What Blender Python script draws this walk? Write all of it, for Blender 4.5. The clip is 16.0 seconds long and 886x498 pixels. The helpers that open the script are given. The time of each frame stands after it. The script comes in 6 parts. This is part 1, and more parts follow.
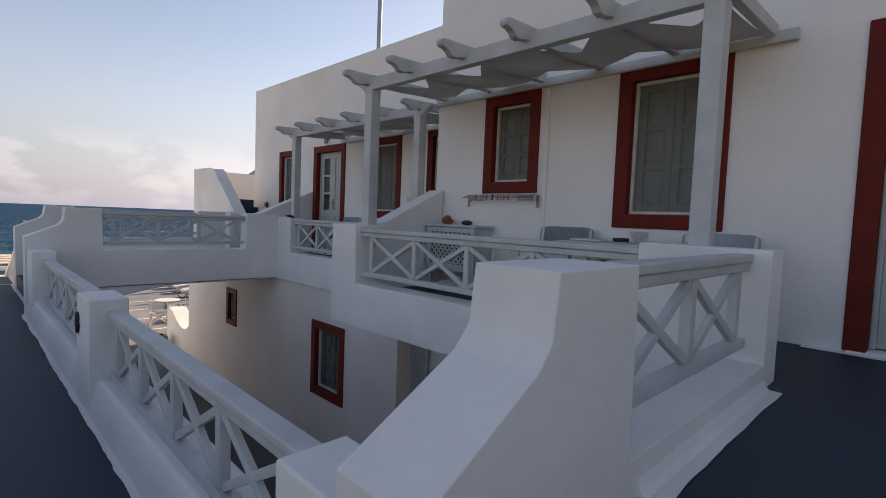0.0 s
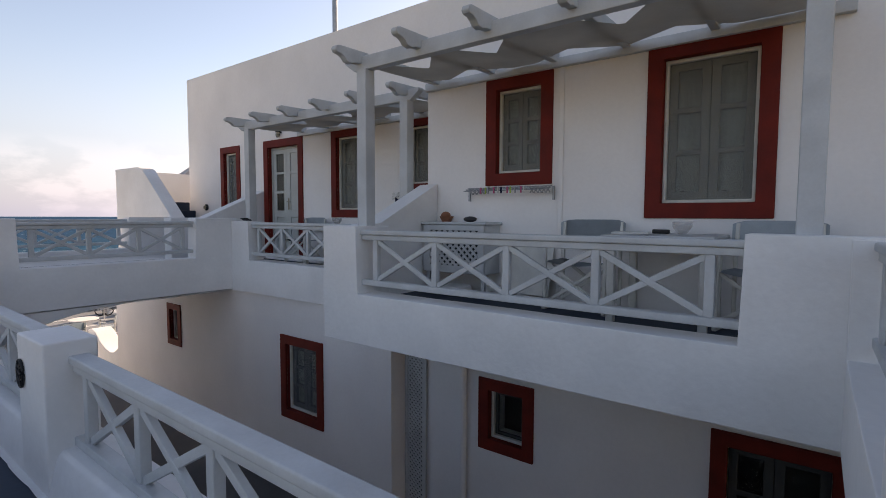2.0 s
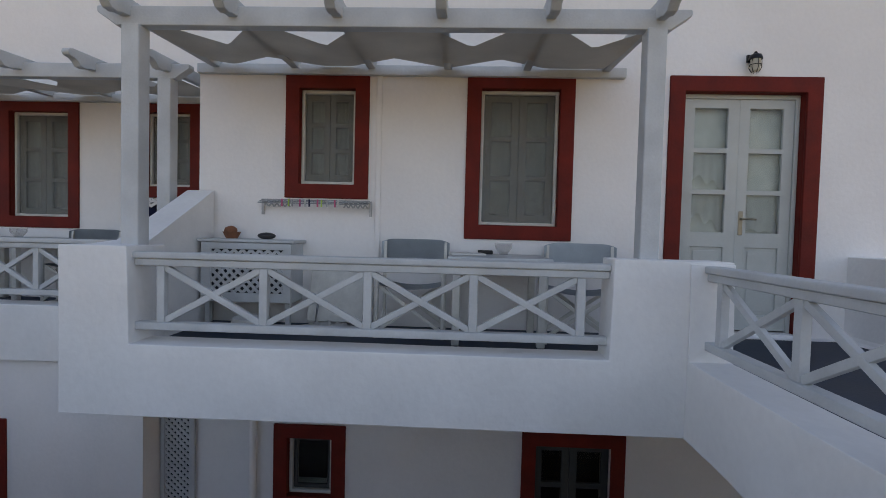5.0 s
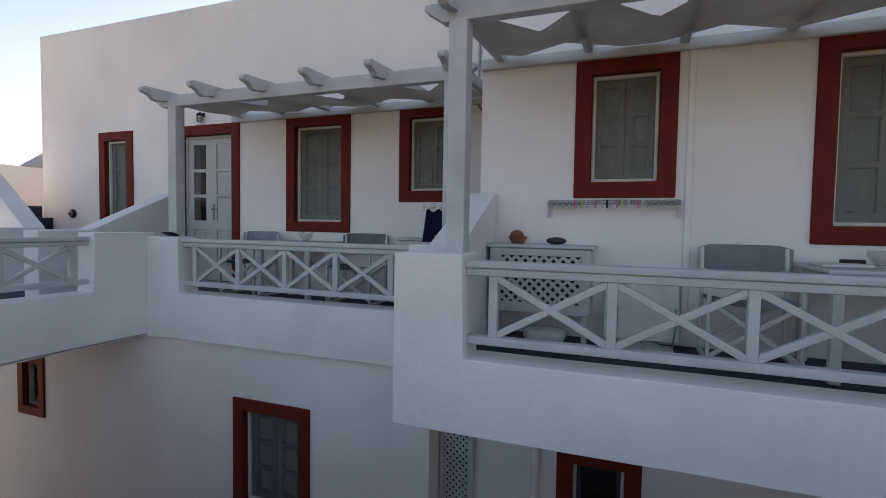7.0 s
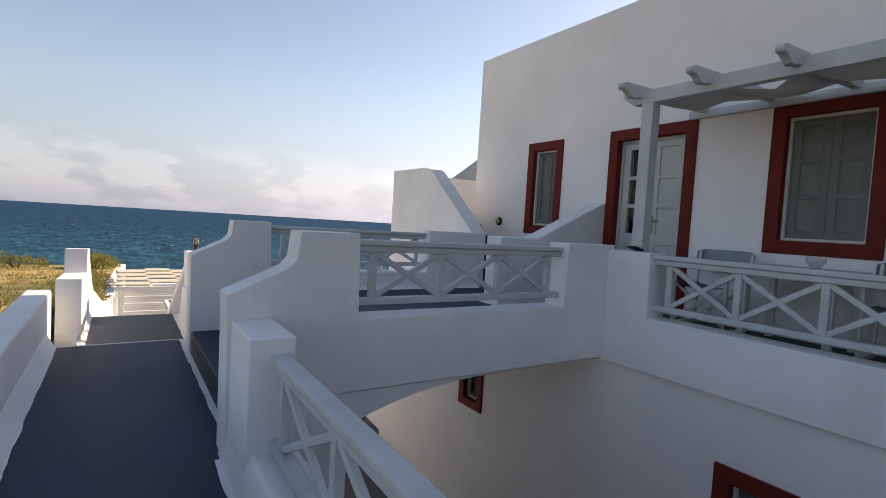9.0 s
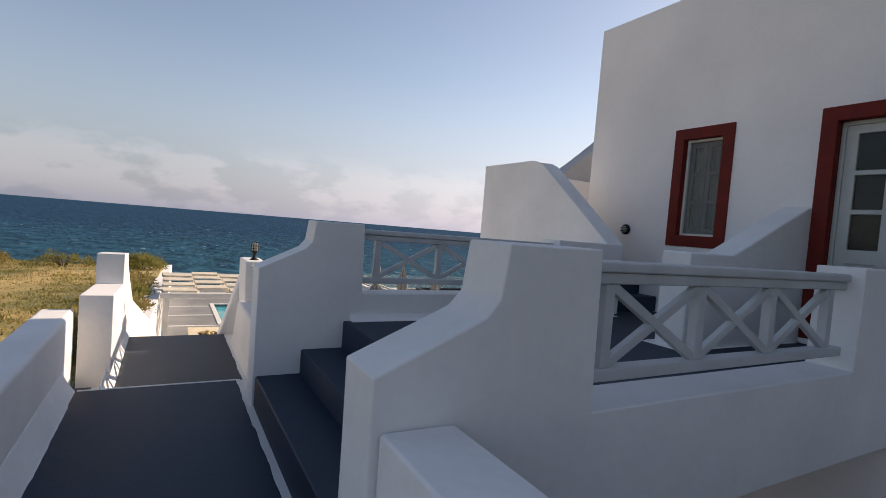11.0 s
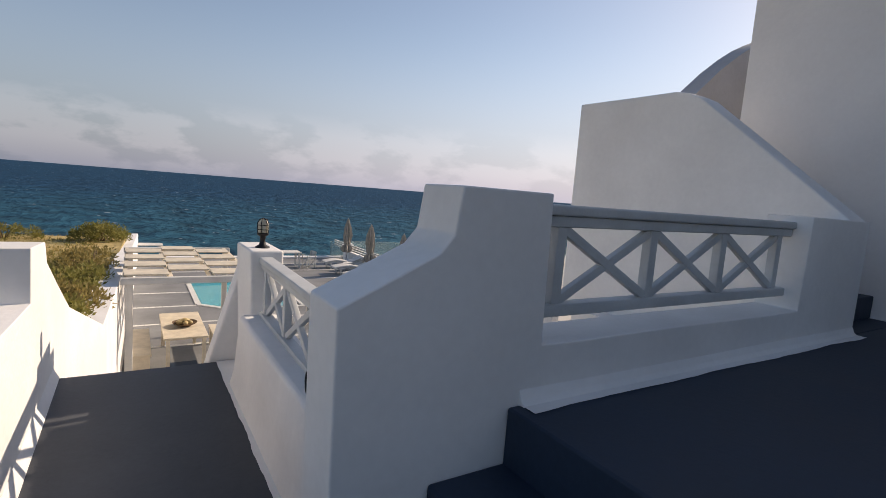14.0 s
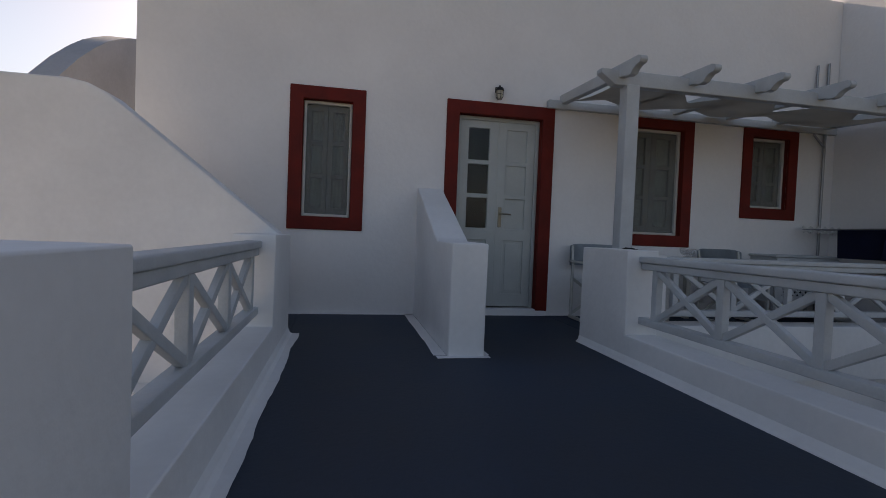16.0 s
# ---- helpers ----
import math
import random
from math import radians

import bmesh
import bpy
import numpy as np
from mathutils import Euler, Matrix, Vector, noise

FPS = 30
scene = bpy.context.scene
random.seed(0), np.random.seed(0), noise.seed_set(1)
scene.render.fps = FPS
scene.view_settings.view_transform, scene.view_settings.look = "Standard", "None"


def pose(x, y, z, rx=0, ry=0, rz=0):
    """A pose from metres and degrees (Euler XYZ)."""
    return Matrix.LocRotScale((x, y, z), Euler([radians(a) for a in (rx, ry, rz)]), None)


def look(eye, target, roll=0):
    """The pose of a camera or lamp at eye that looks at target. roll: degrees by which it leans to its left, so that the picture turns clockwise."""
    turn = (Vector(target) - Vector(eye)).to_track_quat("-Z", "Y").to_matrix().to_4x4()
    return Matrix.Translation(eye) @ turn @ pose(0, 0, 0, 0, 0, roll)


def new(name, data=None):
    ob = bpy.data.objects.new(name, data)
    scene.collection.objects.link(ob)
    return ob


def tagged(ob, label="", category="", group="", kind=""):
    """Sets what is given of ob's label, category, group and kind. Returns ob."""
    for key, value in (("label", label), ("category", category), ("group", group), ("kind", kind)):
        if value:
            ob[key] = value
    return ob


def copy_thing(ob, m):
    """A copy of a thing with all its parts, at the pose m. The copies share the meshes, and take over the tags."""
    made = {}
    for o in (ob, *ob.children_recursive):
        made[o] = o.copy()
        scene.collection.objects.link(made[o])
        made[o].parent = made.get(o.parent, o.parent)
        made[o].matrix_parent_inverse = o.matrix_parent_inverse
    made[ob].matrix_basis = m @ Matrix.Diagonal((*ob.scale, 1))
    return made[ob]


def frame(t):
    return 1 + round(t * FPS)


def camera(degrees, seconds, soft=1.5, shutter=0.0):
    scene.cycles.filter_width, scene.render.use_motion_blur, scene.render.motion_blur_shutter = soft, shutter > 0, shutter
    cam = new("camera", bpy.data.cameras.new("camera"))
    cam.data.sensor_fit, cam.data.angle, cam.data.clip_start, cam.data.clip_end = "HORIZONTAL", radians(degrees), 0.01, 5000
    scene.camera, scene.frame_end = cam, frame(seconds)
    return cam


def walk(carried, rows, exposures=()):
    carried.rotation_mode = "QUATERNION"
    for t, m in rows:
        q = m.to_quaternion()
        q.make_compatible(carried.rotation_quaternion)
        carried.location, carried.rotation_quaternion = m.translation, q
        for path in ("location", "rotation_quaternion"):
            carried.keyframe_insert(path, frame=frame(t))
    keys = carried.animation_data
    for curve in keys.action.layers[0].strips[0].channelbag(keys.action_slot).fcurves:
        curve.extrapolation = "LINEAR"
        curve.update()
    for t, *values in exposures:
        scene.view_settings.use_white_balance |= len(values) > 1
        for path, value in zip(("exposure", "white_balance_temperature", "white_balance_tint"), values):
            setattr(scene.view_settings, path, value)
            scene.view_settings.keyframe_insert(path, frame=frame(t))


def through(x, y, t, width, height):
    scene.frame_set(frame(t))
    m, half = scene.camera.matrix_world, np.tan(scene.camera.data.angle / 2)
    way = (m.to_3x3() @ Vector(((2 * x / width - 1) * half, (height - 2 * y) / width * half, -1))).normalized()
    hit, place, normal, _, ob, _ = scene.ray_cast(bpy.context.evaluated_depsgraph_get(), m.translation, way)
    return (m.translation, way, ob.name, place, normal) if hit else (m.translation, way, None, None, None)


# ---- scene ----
cam = camera(83.7, 16.0, 0.8)
PATH = [
    (0, (0.499, 0.221, 1.385), (1.908, 1.635, 1.265), 2.3),
    (0.5, (0.545, 0.48, 1.383), (2.071, 1.765, 1.242), 1.2),
    (1, (0.431, 0.754, 1.381), (2.046, 1.924, 1.224), 3.7),
    (1.5, (0.376, 0.985, 1.408), (2.021, 2.115, 1.267), 1.1),
    (2, (0.411, 1.246, 1.379), (2.007, 2.445, 1.249), 0.2),
    (2.5, (0.448, 1.457, 1.393), (2.156, 2.492, 1.302), 2.2),
    (3, (0.453, 1.651, 1.393), (2.367, 2.227, 1.331), 1.3),
    (3.5, (0.461, 1.839, 1.403), (2.451, 2.037, 1.365), 0.8),
    (6, (0.618, 3.013, 1.448), (2.615, 3.084, 1.376), 1.5),
    (6.5, (0.745, 3.319, 1.456), (2.705, 3.708, 1.361), -1.5),
    (7, (0.761, 3.662, 1.46), (2.627, 4.377, 1.368), 0.9),
    (7.5, (0.643, 4.092, 1.485), (2.4, 5.044, 1.409), -0.4),
    (8, (0.655, 4.495, 1.447), (2.276, 5.662, 1.345), 0.7),
    (8.5, (0.698, 4.979, 1.45), (2.049, 6.45, 1.344), 0.7),
    (9, (0.61, 5.474, 1.434), (1.707, 7.143, 1.34), 3.5),
    (9.5, (0.568, 5.995, 1.416), (1.439, 7.791, 1.287), 3.2),
    (12, (0.685, 8.242, 1.358), (1.81, 9.895, 1.293), 4.2),
    (12.5, (0.683, 8.652, 1.367), (1.925, 10.214, 1.236), 1.7),
    (13, (0.748, 9.076, 1.375), (1.98, 10.646, 1.245), 0.4),
    (13.5, (0.727, 9.507, 1.333), (1.825, 11.165, 1.126), 4.1),
    (14, (0.755, 9.972, 1.326), (1.817, 11.651, 1.1), 4.5),
    (14.5, (0.814, 10.457, 1.358), (1.675, 12.244, 1.1), 1.8),
    (14.8, (0.816, 10.645, 1.358), (1.749, 12.398, 1.112), 2.7),
    (15, (0.84, 10.764, 1.366), (2.173, 12.239, 1.15), 4.2),
    (15.2, (0.879, 10.844, 1.382), (2.568, 11.903, 1.219), 3.2),
    (15.5, (0.918, 10.868, 1.394), (2.858, 11.32, 1.224), 1.2),
    (16, (0.97, 10.904, 1.398), (2.93, 10.509, 1.34), 2.3),
]
EXPOSURES = [(0, 0.78, 8300, 22), (1.5, 0.97, 8300, 22), (2.5, 1.02, 8300, 22), (3.5, 1.14, 8350, 22), (5.8, 1.4, 8450, 21), (6.6, 1.22, 8350, 21), (7.5, 1.14, 8200, 21), (8.5, 0.95, 8000, 19), (9.5, 0.74, 7850, 16), (12, 0.38, 7700, 20), (13.5, 0.33, 7650, 19), (14.5, 0.18, 7350, 17), (15.2, 0.1, 7400, 18), (16, 0.29, 8000, 20)]
walk(cam, [(t, look(eye, target, roll)) for t, eye, target, roll in PATH], EXPOSURES)


import collections

# ---- world and light ----
SUN_EL, SUN_AZ = radians(29.2), radians(83)     # azimuth clockwise from +y
world = bpy.data.worlds.new("sky")
scene.world = world
world.use_nodes = True
wn, wl = world.node_tree.nodes, world.node_tree.links
wn.clear()
w_out = wn.new("ShaderNodeOutputWorld")
w_bg = wn.new("ShaderNodeBackground")
w_bg.inputs["Strength"].default_value = 0.108
sky = wn.new("ShaderNodeTexSky")
sky.sky_type = 'NISHITA'
sky.sun_disc = False
sky.sun_elevation, sky.sun_rotation = SUN_EL, SUN_AZ
sky.air_density, sky.dust_density, sky.ozone_density = 1.0, 0.45, 1.2
# a low bank of cumulus over the horizon
w_tc = wn.new("ShaderNodeTexCoord")
w_map = wn.new("ShaderNodeMapping")
w_map.inputs["Scale"].default_value = (4.2, 4.2, 9.5)
w_noise = wn.new("ShaderNodeTexNoise")
w_noise.inputs["Scale"].default_value = 1.6
w_noise.inputs["Detail"].default_value = 9.0
w_noise.inputs["Roughness"].default_value = 0.56
w_sep = wn.new("ShaderNodeSeparateXYZ")
w_ramp = wn.new("ShaderNodeValToRGB")
w_ramp.color_ramp.elements[0].position, w_ramp.color_ramp.elements[1].position = 0.47, 0.55
w_band = wn.new("ShaderNodeValToRGB")
for p, v in ((0.0, 0.45), (0.04, 0.95), (0.09, 0.75), (0.13, 0.0)):
    e = w_band.color_ramp.elements[0] if p == 0.0 else w_band.color_ramp.elements.new(p)
    e.position, e.color = p, (v, v, v, 1)
w_band.color_ramp.elements[-1].color = (0, 0, 0, 1)
w_mul = wn.new("ShaderNodeMath")
w_mul.operation = 'MULTIPLY'
w_mix = wn.new("ShaderNodeMix")
w_mix.data_type, w_mix.blend_type = 'RGBA', 'ADD'
w_mix.inputs["B"].default_value = (0.72, 0.68, 0.74, 1)
wl.new(w_tc.outputs["Generated"], w_map.inputs["Vector"])
wl.new(w_map.outputs["Vector"], w_noise.inputs["Vector"])
wl.new(w_noise.outputs["Fac"], w_ramp.inputs["Fac"])
wl.new(w_tc.outputs["Generated"], w_sep.inputs["Vector"])
wl.new(w_sep.outputs["Z"], w_band.inputs["Fac"])
wl.new(w_ramp.outputs["Color"], w_mul.inputs[0])
wl.new(w_band.outputs["Color"], w_mul.inputs[1])
wl.new(w_mul.outputs[0], w_mix.inputs["Factor"])
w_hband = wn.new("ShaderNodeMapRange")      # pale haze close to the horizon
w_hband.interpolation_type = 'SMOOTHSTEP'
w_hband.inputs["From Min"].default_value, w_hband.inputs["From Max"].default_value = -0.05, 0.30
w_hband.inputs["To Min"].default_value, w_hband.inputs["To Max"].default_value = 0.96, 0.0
w_haze = wn.new("ShaderNodeMix")
w_haze.data_type = 'RGBA'
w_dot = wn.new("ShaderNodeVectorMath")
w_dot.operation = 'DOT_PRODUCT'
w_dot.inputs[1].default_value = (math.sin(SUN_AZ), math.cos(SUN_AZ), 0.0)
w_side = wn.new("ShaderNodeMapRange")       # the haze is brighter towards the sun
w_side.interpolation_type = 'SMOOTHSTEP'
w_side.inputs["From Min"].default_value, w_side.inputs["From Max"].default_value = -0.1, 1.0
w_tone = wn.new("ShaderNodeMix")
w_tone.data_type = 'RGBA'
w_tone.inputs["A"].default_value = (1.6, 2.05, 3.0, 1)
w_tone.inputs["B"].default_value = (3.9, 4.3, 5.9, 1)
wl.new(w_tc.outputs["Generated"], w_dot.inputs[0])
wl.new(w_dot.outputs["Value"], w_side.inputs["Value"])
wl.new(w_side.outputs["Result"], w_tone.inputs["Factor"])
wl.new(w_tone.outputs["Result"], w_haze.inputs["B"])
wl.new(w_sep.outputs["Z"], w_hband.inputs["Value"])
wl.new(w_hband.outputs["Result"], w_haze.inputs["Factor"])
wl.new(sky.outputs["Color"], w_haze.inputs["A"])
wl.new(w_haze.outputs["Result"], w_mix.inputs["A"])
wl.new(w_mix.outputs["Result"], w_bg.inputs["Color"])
wl.new(w_bg.outputs[0], w_out.inputs["Surface"])
sun_data = bpy.data.lights.new("sun", 'SUN')
sun_data.energy, sun_data.angle, sun_data.color = 4.0, radians(0.5), (1.0, 0.9, 0.76)
sun = new("sun", sun_data)
sun.matrix_world = look((0, 0, 0), (-math.sin(SUN_AZ) * math.cos(SUN_EL), -math.cos(SUN_AZ) * math.cos(SUN_EL), -math.sin(SUN_EL)))


# ---- materials ----
def mat(name, color, rough=0.8, vary=0.08, scale=3.0, fine=40.0, bump=0.15, metal=0.0, tint=None, depth=0.004, spec=0.5, edge=(0.35, 0.7)):
    """A procedural surface: base colour with broad stains and fine grain, and relief."""
    m = bpy.data.materials.new(name)
    m.use_nodes = True
    n, l = m.node_tree.nodes, m.node_tree.links
    b = n["Principled BSDF"]
    b.inputs["Metallic"].default_value = metal
    b.inputs["Specular IOR Level"].default_value = spec
    tc = n.new("ShaderNodeTexCoord")
    big, small = n.new("ShaderNodeTexNoise"), n.new("ShaderNodeTexNoise")
    for t, s in ((big, scale), (small, fine)):
        t.inputs["Scale"].default_value = s
        t.inputs["Detail"].default_value = 6
        l.new(tc.outputs["Object"], t.inputs["Vector"])
    r = n.new("ShaderNodeValToRGB")
    r.color_ramp.elements[0].position, r.color_ramp.elements[1].position = edge
    c2 = tint or tuple(max(0.0, v * (1 - 2.2 * vary)) for v in color)
    r.color_ramp.elements[0].color = (*c2, 1)
    r.color_ramp.elements[1].color = (*color, 1)
    l.new(big.outputs["Fac"], r.inputs["Fac"])
    g = n.new("ShaderNodeMix")
    g.data_type, g.blend_type = 'RGBA', 'MULTIPLY'
    g.inputs["Factor"].default_value = 1.0
    gr = n.new("ShaderNodeMapRange")
    gr.inputs["To Min"].default_value, gr.inputs["To Max"].default_value = 1 - vary, 1 + vary * 0.6
    l.new(small.outputs["Fac"], gr.inputs["Value"])
    l.new(r.outputs["Color"], g.inputs["A"])
    l.new(gr.outputs["Result"], g.inputs["B"])
    l.new(g.outputs["Result"], b.inputs["Base Color"])
    rr = n.new("ShaderNodeMapRange")
    rr.inputs["To Min"].default_value, rr.inputs["To Max"].default_value = max(0.03, rough - 0.1), min(1.0, rough + 0.1)
    l.new(big.outputs["Fac"], rr.inputs["Value"])
    l.new(rr.outputs["Result"], b.inputs["Roughness"])
    if bump:
        add = n.new("ShaderNodeMath")
        add.operation = 'MULTIPLY_ADD'
        add.inputs[1].default_value = 0.35
        l.new(small.outputs["Fac"], add.inputs[0])
        l.new(big.outputs["Fac"], add.inputs[2])
        bp = n.new("ShaderNodeBump")
        bp.inputs["Strength"].default_value, bp.inputs["Distance"].default_value = bump, depth * 10
        l.new(add.outputs[0], bp.inputs["Height"])
        l.new(bp.outputs["Normal"], b.inputs["Normal"])
    return m


WHITE = mat("whitewashed plaster", (0.855, 0.845, 0.83), 0.85, 0.06, 1.3, 22, 0.2)
WHITE2 = mat("white facade plaster", (0.865, 0.84, 0.82), 0.9, 0.045, 0.9, 26, 0.16)
FLOOR = mat("dark blue-grey floor paint", (0.0150, 0.0345, 0.066), 0.60, 0.16, 1.1, 34, 0.10, spec=0.42)
LANDFLOOR = mat("faded grey floor paint", (0.085, 0.092, 0.105), 0.65, 0.16, 1.1, 34, 0.10, spec=0.42)
YARDFLOOR = mat("dark grey cement", (0.12, 0.122, 0.126), 0.75, 0.15, 0.9, 20, 0.12)
DECK = mat("grey cement deck", (0.25, 0.254, 0.256), 0.75, 0.15, 0.8, 18, 0.12)
PALECEM = mat("pale cement", (0.60, 0.575, 0.52), 0.85, 0.1, 0.7, 18, 0.12)
LOWSASH = mat("blue-grey window joinery", (0.20, 0.215, 0.225), 0.6, 0.08, 4, 50, 0.08)
GREYWOOD = mat("pale grey painted wood", (0.56, 0.58, 0.585), 0.55, 0.08, 4.0, 60, 0.12)
GREYDOOR = mat("pale grey painted joinery", (0.50, 0.525, 0.50), 0.5, 0.06, 3.0, 50, 0.08)
RED = mat("dark red painted surround", (0.185, 0.017, 0.010), 0.65, 0.14, 5.0, 45, 0.12, spec=0.25)
SASH = mat("grey-green window joinery", (0.34, 0.35, 0.315), 0.6, 0.08, 4, 50, 0.08)
CREAM = mat("off-white paint", (0.66, 0.65, 0.6), 0.6, 0.08, 8, 60, 0.1)
CLOTH = mat("beige shade cloth", (0.60, 0.55, 0.48), 0.95, 0.08, 2.5, 90, 0.1)
GREYCEM = mat("weathered grey cement render", (0.50, 0.50, 0.51), 0.9, 0.1, 1.2, 24, 0.2)
LACE = mat("white lace curtain", (0.86, 0.86, 0.83), 0.95, 0.06, 9, 120, 0.1)
FABRIC = mat("grey-blue chair canvas", (0.40, 0.45, 0.48), 0.9, 0.08, 6, 150, 0.15)
NAVY = mat("navy blue cloth", (0.012, 0.017, 0.06), 0.95, 0.1, 8, 120, 0.12)
BLACK = mat("black metal", (0.018, 0.018, 0.02), 0.45, 0.1, 12, 60, 0.1, metal=0.5)
STEEL = mat("dull grey metal", (0.36, 0.37, 0.38), 0.42, 0.08, 12, 70, 0.06, metal=0.9)
BRASS = mat("brass", (0.30, 0.27, 0.21), 0.45, 0.08, 20, 80, 0.05, metal=1.0)
TERRA = mat("terracotta", (0.30, 0.12, 0.065), 0.85, 0.12, 9, 60, 0.15)
# near-black: shade of unlit rooms and lattice gaps put into the colour
SHADEFILL = mat("near-black fill for unlit insides", (0.030, 0.032, 0.036), 0.9, 0.1, 2, 20, 0.05)
UMBREL = mat("taupe canvas", (0.40, 0.36, 0.31), 0.95, 0.1, 6, 120, 0.12)
CUSHION = mat("off-white cushion", (0.66, 0.65, 0.62), 0.92, 0.05, 5, 120, 0.1)
PLANK = mat("cream painted planks", (0.78, 0.69, 0.54), 0.7, 0.1, 5, 40, 0.12)
DARKSASH = mat("near-black window joinery", (0.05, 0.052, 0.05), 0.6, 0.1, 4, 50, 0.08)
LEAF = mat("dry green leaves", (0.36, 0.31, 0.09), 0.75, 0.25, 6, 30, 0.0, tint=(0.18, 0.18, 0.045))
DRYLEAF = mat("dry straw grass", (0.56, 0.42, 0.18), 0.85, 0.2, 0.5, 12, 0.0, tint=(0.27, 0.24, 0.075))
EARTH = mat("dry grass field", (0.46, 0.34, 0.135), 0.95, 0.3, 0.5, 7, 0.6, tint=(0.19, 0.165, 0.055), depth=0.03, edge=(0.40, 0.58))
BARK = mat("dry branches", (0.20, 0.13, 0.075), 0.9, 0.2, 8, 40, 0.2)
POOLTILE = mat("turquoise pool lining", (0.13, 0.80, 1.0), 0.4, 0.05, 3, 30, 0.0)
SLATE = mat("black stone", (0.03, 0.03, 0.033), 0.5, 0.1, 3, 30, 0.1)
FRUIT = mat("pale yellow fruit", (0.66, 0.52, 0.26), 0.5, 0.15, 14, 60, 0.1)
PINK = mat("pink plastic", (0.6, 0.10, 0.22), 0.4, 0.03, 8, 50, 0.0)
GREEN = mat("lime plastic", (0.35, 0.5, 0.08), 0.4, 0.03, 8, 50, 0.0)
HAZE = mat("distant hazy hills", (0.30, 0.36, 0.45), 1.0, 0.05, 0.002, 0.02, 0.0)


def leafy(m):
    """Lets part of the light through, as thin leaves do."""
    n, l = m.node_tree.nodes, m.node_tree.links
    b, out = n["Principled BSDF"], n["Material Output"]
    tr, ms = n.new("ShaderNodeBsdfTranslucent"), n.new("ShaderNodeMixShader")
    l.new(b.inputs["Base Color"].links[0].from_socket, tr.inputs["Color"])
    ms.inputs["Fac"].default_value = 0.42
    l.new(b.outputs[0], ms.inputs[1])
    l.new(tr.outputs[0], ms.inputs[2])
    l.new(ms.outputs[0], out.inputs["Surface"])
    return m


for leaf_material in (LEAF, DRYLEAF):
    leafy(leaf_material)


def glass_mat(name, color, rough=0.03, alpha=0.25):
    m = bpy.data.materials.new(name)
    m.use_nodes = True
    n, l = m.node_tree.nodes, m.node_tree.links
    b = n["Principled BSDF"]
    b.inputs["Base Color"].default_value = (*color, 1)
    b.inputs["Roughness"].default_value = rough
    b.inputs["Alpha"].default_value = alpha
    tc, ns, bp = n.new("ShaderNodeTexCoord"), n.new("ShaderNodeTexNoise"), n.new("ShaderNodeBump")
    ns.inputs["Scale"].default_value = 2.5
    bp.inputs["Strength"].default_value, bp.inputs["Distance"].default_value = 0.05, 0.02
    l.new(tc.outputs["Object"], ns.inputs["Vector"])
    l.new(ns.outputs["Fac"], bp.inputs["Height"])
    l.new(bp.outputs["Normal"], b.inputs["Normal"])
    return m


def clear_mat(name, through):
    """Clear glass: what is behind shows through, and the sky mirrors in it at grazing angles."""
    m = bpy.data.materials.new(name)
    m.use_nodes = True
    n, l = m.node_tree.nodes, m.node_tree.links
    n.remove(n["Principled BSDF"])
    tr, gl, fr, ms = n.new("ShaderNodeBsdfTransparent"), n.new("ShaderNodeBsdfGlossy"), n.new("ShaderNodeLayerWeight"), n.new("ShaderNodeMixShader")
    pw, sc = n.new("ShaderNodeMath"), n.new("ShaderNodeMath")
    pw.operation, sc.operation = 'POWER', 'MULTIPLY_ADD'
    pw.inputs[1].default_value, sc.inputs[1].default_value, sc.inputs[2].default_value = 5.0, 0.94, 0.018
    tr.inputs["Color"].default_value = (*through, 1)
    gl.inputs["Roughness"].default_value = 0.02
    l.new(fr.outputs["Facing"], pw.inputs[0])
    l.new(pw.outputs[0], sc.inputs[0])
    l.new(sc.outputs[0], ms.inputs["Fac"])
    l.new(tr.outputs[0], ms.inputs[1])
    l.new(gl.outputs[0], ms.inputs[2])
    tc, ns, bp = n.new("ShaderNodeTexCoord"), n.new("ShaderNodeTexNoise"), n.new("ShaderNodeBump")
    ns.inputs["Scale"].default_value = 3.0
    bp.inputs["Strength"].default_value, bp.inputs["Distance"].default_value = 0.08, 0.02
    l.new(tc.outputs["Object"], ns.inputs["Vector"])
    l.new(ns.outputs["Fac"], bp.inputs["Height"])
    l.new(bp.outputs["Normal"], gl.inputs["Normal"])
    l.new(ms.outputs[0], n["Material Output"].inputs["Surface"])
    return m


GLASS = clear_mat("window glass", (0.90, 0.93, 0.92))
SCREEN = glass_mat("insect screen", (0.17, 0.172, 0.16), 0.8, 0.30)
CLEAR = glass_mat("clear balustrade glass", (0.45, 0.6, 0.58), 0.04, 0.35)
LAMPGLASS = glass_mat("frosted lamp glass", (0.62, 0.58, 0.46), 0.35, 0.7)
TABLEGLASS = glass_mat("clear table glass", (0.60, 0.58, 0.56), 0.05, 0.35)


